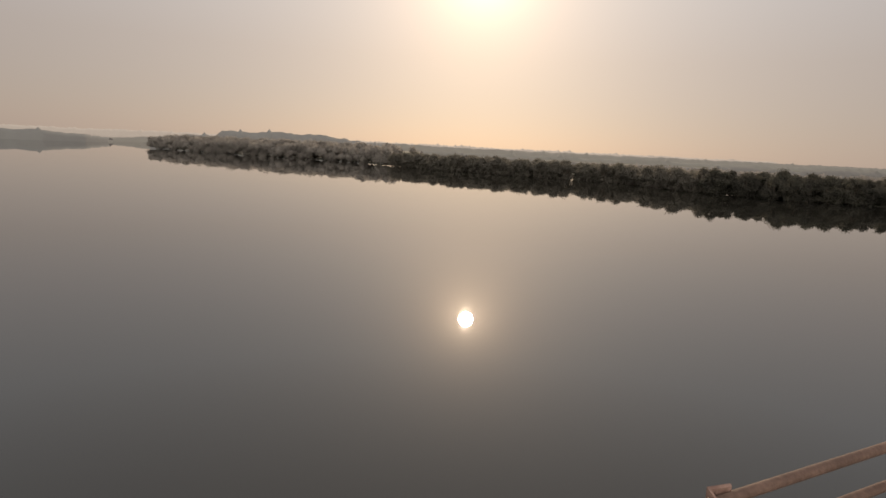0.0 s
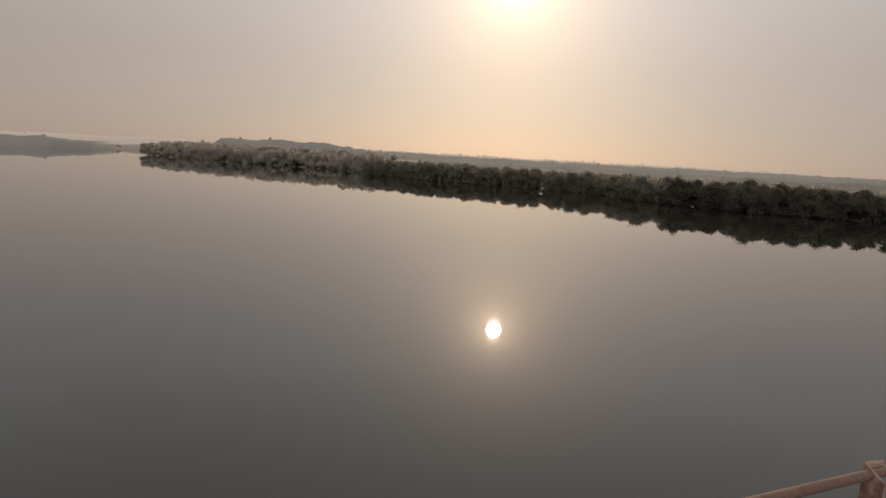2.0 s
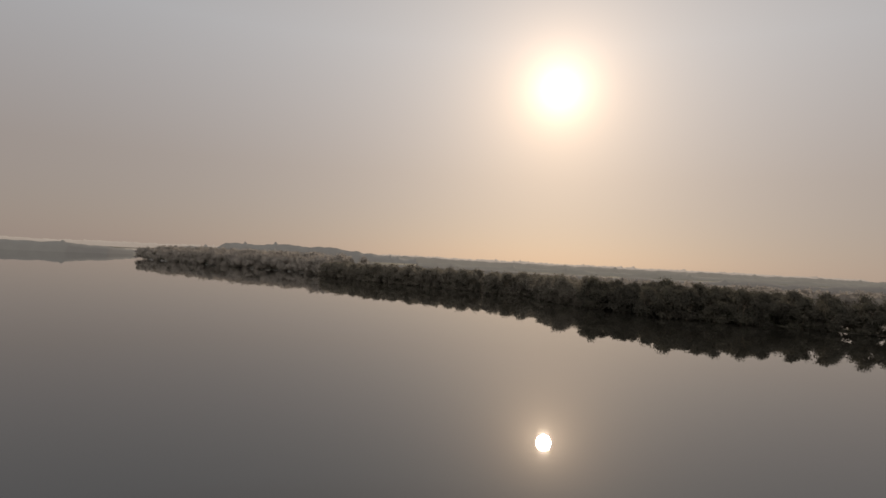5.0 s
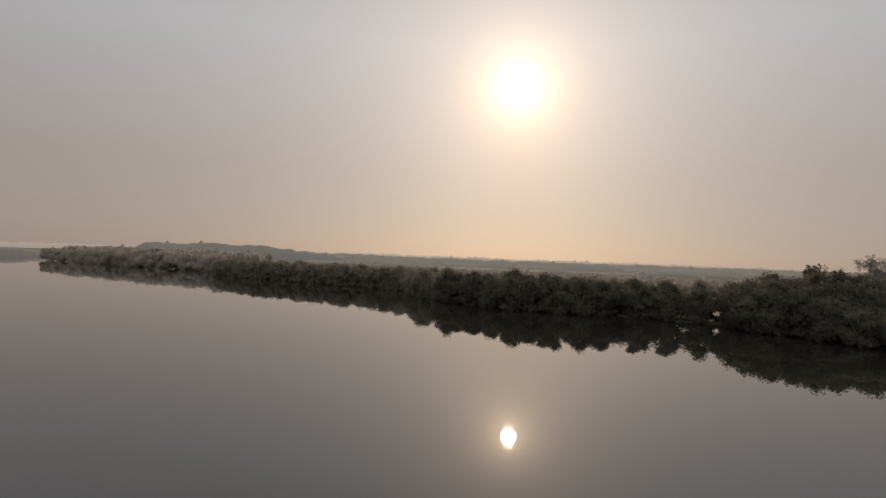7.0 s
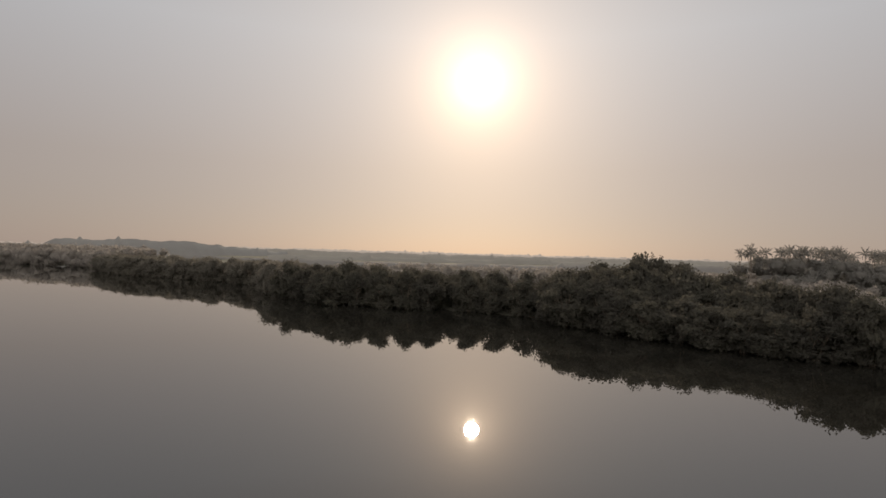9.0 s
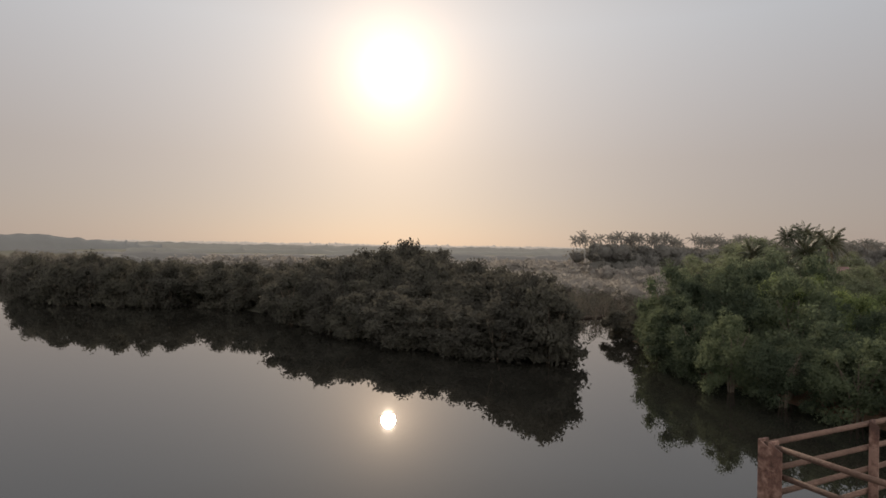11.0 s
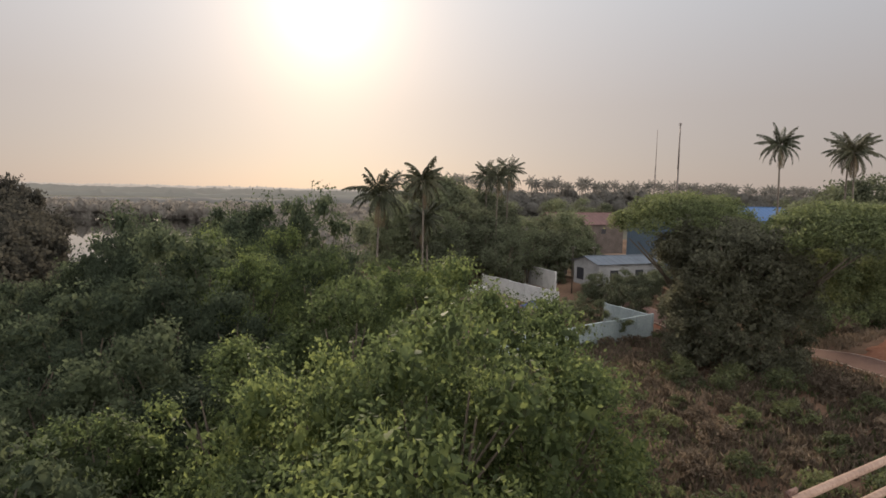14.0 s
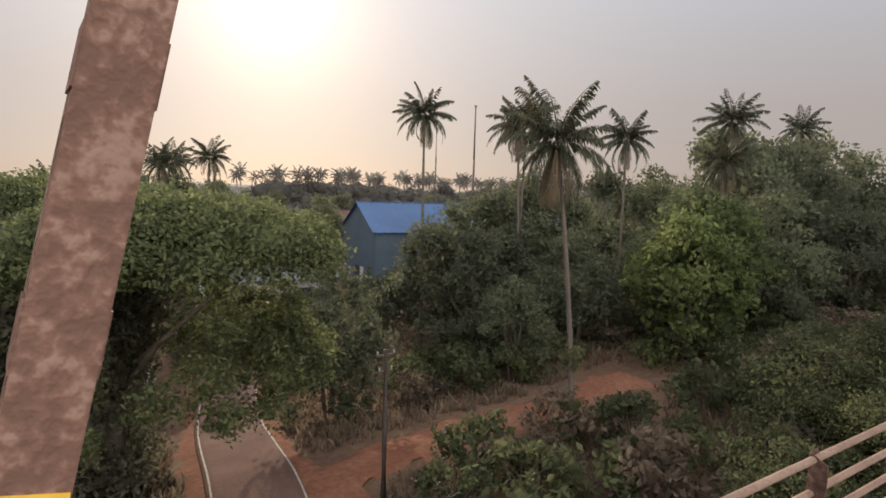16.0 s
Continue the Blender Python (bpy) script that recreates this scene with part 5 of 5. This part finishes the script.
# ================= walls of the yard =================
def panel_wall(name, a, b, top_z, label, panel=3.2, thick=0.16, material=None, z0=None):
    """A boundary wall in panels between pilasters, with a coping."""
    wall = new(name)
    tagged(wall, label, "wall", kind="structure")
    (x1, y1), (x2, y2) = a, b
    long = math.hypot(x2 - x1, y2 - y1)
    n = max(1, round(long / panel))
    yaw = math.atan2(y2 - y1, x2 - x1)
    turn = Euler((0, 0, yaw))
    for i in range(n):
        t0, t1 = i / n, (i + 1) / n
        cx, cy = x1 + (x2 - x1) * (t0 + t1) / 2, y1 + (y2 - y1) * (t0 + t1) / 2
        g = land_z(cx, cy) - 0.3
        tz = top_z + 0.05 * math.sin(i * 2.7)
        bm = bmesh.new()
        add_box(bm, (cx, cy, (g + tz) / 2), (long / n - 0.22, thick, tz - g), 0.01, turn)
        part("panel", bm, material or M_WALL, wall)
        bm = bmesh.new()
        add_box(bm, (cx, cy, tz + 0.035), (long / n - 0.2, thick + 0.08, 0.07), 0.01, turn)
        part("coping", bm, material or M_WALL, wall)
    for i in range(n + 1):
        t = i / n
        cx, cy = x1 + (x2 - x1) * t, y1 + (y2 - y1) * t
        g = land_z(cx, cy) - 0.3
        bm = bmesh.new()
        add_box(bm, (cx, cy, (g + top_z + 0.12) / 2), (0.22, thick + 0.1, top_z + 0.12 - g), 0.012, turn)
        part("pilaster", bm, material or M_WALL, wall)
    return wall


panel_wall("wall_yard_front", (379.3, 45.4), (406.6, 47.6), 3.85, "pale blue-washed compound wall with stained panels")
panel_wall("wall_yard_side", (406.5, 47.8), (407.4, 56.0), 3.7, "pale blue-washed compound wall running back")
panel_wall("wall_yard_back", (406.3, 64.0), (407.2, 84.2), 4.0, "whitish compound wall behind the scrap heaps", 4.0, 0.18, M_WHITEPAINT)
panel_wall("wall_house_front", (417.6, 77.3), (419.8, 89.4), 4.7, "whitewashed parapet wall of a low house", 4.0, 0.2, M_WHITEPAINT)


def hut(name, cx, cy, w, d, h, rise, yaw, wall_mat, roof_mat, label, openings=(), base=None, over=0.5, ribs=0):
    """A gabled building: four walls, two roof slopes, openings let into the front and gable."""
    top = new(name)
    tagged(top, label, "building")
    z = land_z(cx, cy) if base is None else base
    top.matrix_basis = pose(cx, cy, z, 0, 0, yaw)
    t = 0.2
    for y in (-d / 2, d / 2):
        part("wall", boxes(((0, y, h / 2 - 0.3), (w, t, h + 0.6)), bevel=0.01), wall_mat, top)
    for x in (-w / 2, w / 2):
        bm = bmesh.new()
        prof = [(-d / 2 + t / 2, -0.6), (d / 2 - t / 2, -0.6), (d / 2 - t / 2, h), (0, h + rise * 0.96), (-d / 2 + t / 2, h)]
        f = bm.faces.new([bm.verts.new((x - t / 2, y, zz)) for y, zz in prof])
        ext = bmesh.ops.extrude_face_region(bm, geom=[f])["geom"]
        bmesh.ops.translate(bm, vec=(t, 0, 0), verts=[v for v in ext if isinstance(v, bmesh.types.BMVert)])
        bmesh.ops.recalc_face_normals(bm, faces=bm.faces)
        part("gable_wall", bm, wall_mat, top)
    slope = math.atan2(rise, d / 2)
    long = math.hypot(rise, d / 2) + over
    for s in (-1, 1):
        bm = bmesh.new()
        m = Matrix.Translation((0, 0, h + rise + 0.06)) @ Matrix.Rotation(-s * slope, 4, "X")
        # one ribbed sheet: a shallow trapezoid wave along the ridge
        n = (ribs or max(6, int(w / 1.2))) * 4
        wide = w + 2 * over
        low, high = [], []
        for k in range(n + 1):
            u = -wide / 2 + wide * k / n
            up = 0.05 if k % 4 == 1 else 0.0
            for row, y in ((low, 0.0), (high, s * long)):
                row.append(bm.verts.new((u, y, up)))
        for k in range(n):
            bm.faces.new((low[k], low[k + 1], high[k + 1], high[k]))
        ext = bmesh.ops.extrude_face_region(bm, geom=bm.faces[:])["geom"]
        bmesh.ops.translate(bm, vec=(0, 0, -0.05), verts=[v for v in ext if isinstance(v, bmesh.types.BMVert)])
        bmesh.ops.recalc_face_normals(bm, faces=bm.faces)
        bmesh.ops.transform(bm, matrix=m, verts=bm.verts)
        part("roof_slope", bm, roof_mat, top)
    bm = bmesh.new()
    add_box(bm, (0, 0, h + rise + 0.1), (w + 2 * over, 0.35, 0.08), 0.02)
    part("ridge_cap", bm, roof_mat, top)
    for kind, face, u, zz, ow, oh in openings:
        bm = bmesh.new()
        if face == "front":
            add_box(bm, (u, -d / 2 - 0.09, zz), (ow, 0.08, oh), 0.01)
        else:
            add_box(bm, (-w / 2 - 0.09, u, zz), (0.08, ow, oh), 0.01)
        part(kind, bm, M_WHITEPAINT if kind == "door" else M_DARKGLASS, top)
    return top


yaw = -12.0
hut("godown_shed", 452.4, 70.6, 30.0, 15.6, 8.4, 3.5, yaw, M_BLUEWALL, M_BLUEROOF, "large blue sheet-metal shed with a bright blue roof",
    [("door", "side", -2.0, 1.6, 1.6, 3.0), ("opening", "side", 0.6, 1.6, 2.2, 3.0), ("door", "side", 4.5, 1.3, 1.2, 2.2), ("opening", "side", -5.5, 3.0, 1.2, 1.2), ("opening", "front", -9.0, 2.2, 1.6, 2.4), ("opening", "front", -3.0, 3.0, 1.2, 1.2)], 4.3, 0.5)
hut("lean_to_shed", 426.0, 71.6, 12.0, 7.0, 3.3, 0.9, -10.0, M_GREYWALL, M_GREYROOF, "low grey-blue sheet roofed outbuilding before the shed", [("opening", "side", 1.5, 1.2, 2.0, 2.0), ("opening", "front", -3.0, 1.2, 1.6, 2.0), ("opening", "front", 2.0, 1.2, 1.6, 2.0)], 3.6)
hut("red_roofed_house", 464.0, 120.5, 21.0, 11.0, 7.4, 2.8, -8.0, M_HUTWALL, M_REDROOF, "long house with a faded red tiled roof", [("window", "front", -7.0, 5.4, 1.4, 1.2), ("window", "front", -2.0, 5.4, 1.4, 1.2), ("window", "front", 4.0, 5.4, 1.4, 1.2)], 3.0)
hut("roadside_house", 427.8, 93.9, 9.0, 7.0, 3.0, 1.2, -10.0, M_GREYWALL, M_GREYROOF, "low cement house with a sheet roof", [("door", "front", 1.0, 1.0, 1.0, 2.0), ("window", "front", -2.0, 1.7, 1.1, 1.0)], 2.5)
hut("yard_hut", 384.4, 73.2, 9.6, 5.0, 2.7, 1.2, 2.0, M_HUTWALL, M_HUTWALL, "low dark plank hut with a sagging roof at the yard's edge", [("door", "front", 3.2, 1.0, 1.3, 1.8), ("window", "front", -1.6, 1.3, 0.9, 0.8), ("door", "front", 0.6, 0.9, 0.9, 1.7)])
hut("white_roofed_hut", 374.3, 80.1, 6.5, 4.0, 2.0, 0.9, 5.0, M_GREYWALL, M_GREYROOF, "small hut with a pale sheet roof among palms", [("door", "front", 0.5, 0.95, 0.9, 1.9)])

tank = new("water_tank")
tagged(tank, "whitish ribbed water tank standing beside the hut", "tank")
tank.location = (379.8, 70.7, land_z(379.8, 70.7))
bm = bmesh.new()
for k in range(5):
    tube(bm, [(0, 0, -0.1 + 0.36 * k), (0, 0, 0.0 + 0.36 * k), (0, 0, 0.22 + 0.36 * k), (0, 0, 0.26 + 0.36 * k)], [0.74, 0.8, 0.8, 0.74], 16)
part("body", bm, M_WHITEPAINT, tank, smooth=False)
bm = bmesh.new()
tube(bm, [(0, 0, 1.7), (0, 0, 1.86), (0, 0, 1.95)], [0.7, 0.4, 0.22], 14)
part("lid", bm, M_WHITEPAINT, tank, "domed lid")


# ================= scrap and sacks =================
def heap(name, cx, cy, rx, ry, h, material, label, category, seed, yaw=0.0):
    r = np.random.default_rng(seed)
    bm = bmesh.new()
    bmesh.ops.create_grid(bm, x_segments=14, y_segments=12, size=1.0)
    for v in bm.verts:
        q = min(1.0, math.hypot(v.co.x, v.co.y))
        z = (1 - q * q) * (0.75 + 0.25 * math.sin(4 * v.co.x + seed) * math.cos(5 * v.co.y)) + 0.12 * r.normal() * (1 - q)
        v.co = Vector((v.co.x * rx, v.co.y * ry, max(-0.1, z * h) - 0.08))
    ob = part(name, bm, material, None)
    ob.matrix_basis = pose(cx, cy, land_z(cx, cy) + 0.05, 0, 0, yaw)
    return tagged(ob, label, category)


heap("tarpaulin_heap", 397.0, 62.4, 2.3, 1.6, 0.95, M_TARP, "blue tarpaulin thrown over a heap", "tarpaulin", 1, 20)
heap("tarpaulin_heap", 404.8, 67.3, 1.7, 2.6, 1.2, M_TARP, "dark blue tarpaulin over goods by the wall", "tarpaulin", 2)
heap("scrap_heap", 399.2, 65.4, 2.6, 1.6, 0.8, M_JUNK, "heap of pale rubble and scrap", "heap", 3, 10)
heap("scrap_heap", 402.7, 71.0, 2.8, 1.4, 0.9, M_JUNK, "heap of scrap timber and sheets", "heap", 4, 60)
heap("scrap_heap", 394.8, 59.3, 1.6, 1.0, 0.4, M_JUNK, "low scatter of rubble in the yard", "heap", 5, 30)

rs = np.random.default_rng(55)


def sack(x, y, z, yaw, s=1.0):
    bm = bmesh.new()
    bmesh.ops.create_cube(bm, size=1.0)
    bmesh.ops.subdivide_edges(bm, edges=bm.edges, cuts=2, use_grid_fill=True)
    for v in bm.verts:
        p = v.co
        q = 1 - 0.3 * (abs(p.x * 2) ** 6) - 0.25 * (abs(p.y * 2) ** 6)
        v.co = Vector((p.x * 1.0 * s, p.y * 0.62 * s, p.z * 0.27 * s * max(0.3, q) + 0.02 * rs.normal()))
    ob = part("sack", bm, M_SACK, None, smooth=True)
    ob.matrix_basis = pose(x, y, z, rs.normal() * 5, rs.normal() * 5, yaw)
    tagged(ob, "pale woven sack laid along the wall", "sack", "sacks on the wall")


shelf_z = 3.35
ledge = new("block_stack")
tagged(ledge, "rough block stack behind the wall under sacks", "stack")
ledge.location = (384.2, 47.5, land_z(384.2, 47.5))
hh = shelf_z - land_z(384.2, 47.5)
for i in range(6):
    for k in range(3):
        part("block", boxes(((-2.75 + 1.1 * i + 0.1 * (k % 2), 0.0, hh * (k + 0.5) / 3), (1.06, 1.2, hh / 3 - 0.02)), bevel=0.03), M_GREYWALL, ledge)
for i in range(13):
    sack(381.6 + 0.5 * i, 47.55 + 0.2 * rs.normal(), shelf_z + 0.17 + 0.27 * (i % 3 == 1), 90 + 20 * rs.normal())


def pickup(x, y, yaw):
    car = new("pickup_truck")
    tagged(car, "pale dusty pickup truck parked by the heaps", "truck")
    car.matrix_basis = pose(x, y, land_z(x, y) + 0.06, 0, 0, yaw)
    part("body", boxes(((0, 0, 0.72), (4.3, 1.65, 0.5)), ((-1.1, 0, 1.05), (2.1, 1.65, 0.32)), bevel=0.08), M_WHITEPAINT, car)
    part("cab", boxes(((0.75, 0, 1.28), (1.5, 1.5, 0.72)), bevel=0.18), M_WHITEPAINT, car)
    part("windscreen", boxes(((1.46, 0, 1.36), (0.1, 1.25, 0.42)), bevel=0.02), M_DARKGLASS, car)
    for s in (-1, 1):
        part("side_window", boxes(((0.72, s * 0.735, 1.38), (0.95, 0.05, 0.36)), bevel=0.02), M_DARKGLASS, car)
        for wx in (-1.35, 1.35):
            bm = bmesh.new()
            bmesh.ops.create_cone(bm, cap_ends=True, segments=16, radius1=0.34, radius2=0.34, depth=0.22, matrix=pose(wx, s * 0.76, 0.34, 90))
            wheel = part("wheel", bm, M_BLACK, car)
            bm = bmesh.new()
            bmesh.ops.create_cone(bm, cap_ends=True, segments=12, radius1=0.2, radius2=0.17, depth=0.26, matrix=pose(wx, s * 0.76, 0.34, 90))
            part("rim", bm, M_GREYROOF, wheel, "dull grey rim")


pickup(402.4, 79.4, 200)

# the small cabin at the end of the parapet
cabin = new("roof_cabin")
tagged(cabin, "small whitewashed cabin with a dark window on a low house", "cabin")
cabin.location = (420.3, 91.2, land_z(420.3, 91.2))
hc = 5.6 - land_z(420.3, 91.2)
part("wall", boxes(((0, 0, hc / 2), (2.2, 2.4, hc)), bevel=0.02), M_WHITEPAINT, cabin)
part("roof", boxes(((0, 0, hc + 0.06), (2.6, 2.8, 0.12)), bevel=0.02), M_GREYWALL, cabin)
part("window", boxes(((0.1, -1.22, hc - 0.75), (0.7, 0.06, 0.85)), bevel=0.01), M_DARKGLASS, cabin)

# planks, sheets and broken blocks lying about the heaps
M_PLANK = mat("grey_weathered_plank", (0.22, 0.17, 0.14), 0.9, vary=0.35, scale=1.5, fine=12.0, bump=0.3)
M_BRICKRED = mat("dull_red_block", (0.20, 0.09, 0.07), 0.9, vary=0.3, scale=1.2, fine=9.0, bump=0.3)


def scrap(name, size, material, label, x, y, lift, yaw, tilt):
    bm = bmesh.new()
    add_box(bm, (0, 0, 0), size, min(size) * 0.2)
    for v in bm.verts:
        v.co += Vector(rs.normal(size=3)) * min(size) * 0.12
    ob = part(name, bm, material, None)
    ob.matrix_basis = pose(x, y, land_z(x, y) + lift, tilt * 0.6, tilt, yaw)
    return tagged(ob, label, "scrap", "yard scrap")


for k in range(54):
    cx, cy, sx, sy = ((397.6, 63.0, 2.2, 1.8), (403.6, 70.5, 1.8, 4.0), (400.5, 66.0, 2.6, 2.2), (396.0, 58.5, 1.6, 1.4), (404.0, 76.5, 1.4, 3.0), (386.5, 68.6, 3.0, 0.8))[k % 6]
    x, y = cx + sx * rs.normal() * 0.6, cy + sy * rs.normal() * 0.6
    kind = k % 4
    if kind == 0:
        scrap("plank", (rs.uniform(1.6, 3.2), 0.22, 0.05), M_PLANK, "grey plank lying in the yard", x, y, 0.32, rs.uniform(0, 180), rs.normal() * 7)
    elif kind == 1:
        scrap("metal_sheet", (rs.uniform(1.2, 2.4), rs.uniform(0.7, 1.1), 0.02), M_GREYROOF, "bent grey metal sheet thrown on scrap", x, y, 0.45, rs.uniform(0, 180), rs.normal() * 9)
    elif kind == 2:
        scrap("broken_block", (rs.uniform(0.5, 0.9), rs.uniform(0.4, 0.6), 0.4), M_JUNK, "pale broken masonry block", x, y, 0.2, rs.uniform(0, 180), rs.normal() * 8)
    else:
        scrap("crate", (rs.uniform(0.7, 1.2), rs.uniform(0.6, 0.9), rs.uniform(0.5, 1.0)), M_BRICKRED if k % 8 == 3 else M_HUTWALL, "dull stained crate among yard scrap", x, y, 0.42, rs.uniform(0, 180), rs.normal() * 4)

# creeper hanging over the compound wall
for x, w, n in ((389.4, 1.1, 9), (391.4, 0.9, 8), (394.0, 1.5, 14), (381.6, 0.9, 8), (400.5, 1.0, 9)):
    C = [(rs.normal() * w * 0.5, -0.05 + 0.25 * rs.normal(), 0.12 - 0.5 * abs(rs.normal())) for _ in range(n)]
    R = [rs.uniform(0.22, 0.45) for _ in range(n)]
    vine = new("wall_creeper", foliage("wall_creeper", C, R, 60, 0.16, M_BUSH, rs, 0.6))
    vine.location = (x, 46.6, 3.72)
    tagged(vine, "green creeper hanging over the compound wall", "creeper", "wall creepers")

# small trees of the yard
for x, y, s in ((401.2, 54.4, 0.34), (403.4, 53.2, 0.28), (390.2, 66.9, 0.42), (411.5, 58.3, 0.45), (413.6, 63.0, 0.4), (420.6, 61.1, 0.4), (402.2, 57.9, 0.25), (432.3, 85.4, 0.62), (436.8, 89.1, 0.6), (423.7, 83.6, 0.45), (417.5, 60.5, 0.38), (421.5, 65.5, 0.4), (415.5, 66.5, 0.36), (411.0, 53.5, 0.36), (413.0, 50.0, 0.34), (424.5, 62.5, 0.36), (429.0, 65.0, 0.38), (434.0, 63.5, 0.4)):
    set_at(wood_kind, int(x) % 4, x, y, land_z(x, y), s, x)
for k in range(26):
    x = 380.0 + 26 * rs.random()
    set_at(bush_kind, k % 4, x, 45.1 + 0.7 * rs.random(), land_z(x, 45.4) - 0.1, rs.uniform(0.3, 0.75), k)

# scraps of litter on the slope beside the lane
M_LITTER = mat("grubby_paper", (0.50, 0.48, 0.46), 0.8, vary=0.2, scale=3.0, fine=20.0)
for k in range(14):
    x, y = 413.5 + 11 * rs.random(), 14.5 + 9 * rs.random()
    if off_road(x, y) < 2.2:
        continue
    bm = bmesh.new()
    bmesh.ops.create_grid(bm, x_segments=3, y_segments=3, size=0.16 + 0.1 * rs.random())
    for v in bm.verts:
        v.co.z = 0.05 + 0.05 * rs.normal()
    ob = part("litter", bm, M_LITTER, None)
    sol = ob.modifiers.new("thick", "SOLIDIFY")
    sol.thickness = 0.01
    ob.matrix_basis = pose(x, y, land_z(x, y) + 0.02, 0, 0, rs.uniform(0, 360))
    tagged(ob, "crumpled pale scrap of litter on the slope", "litter", "litter scraps")
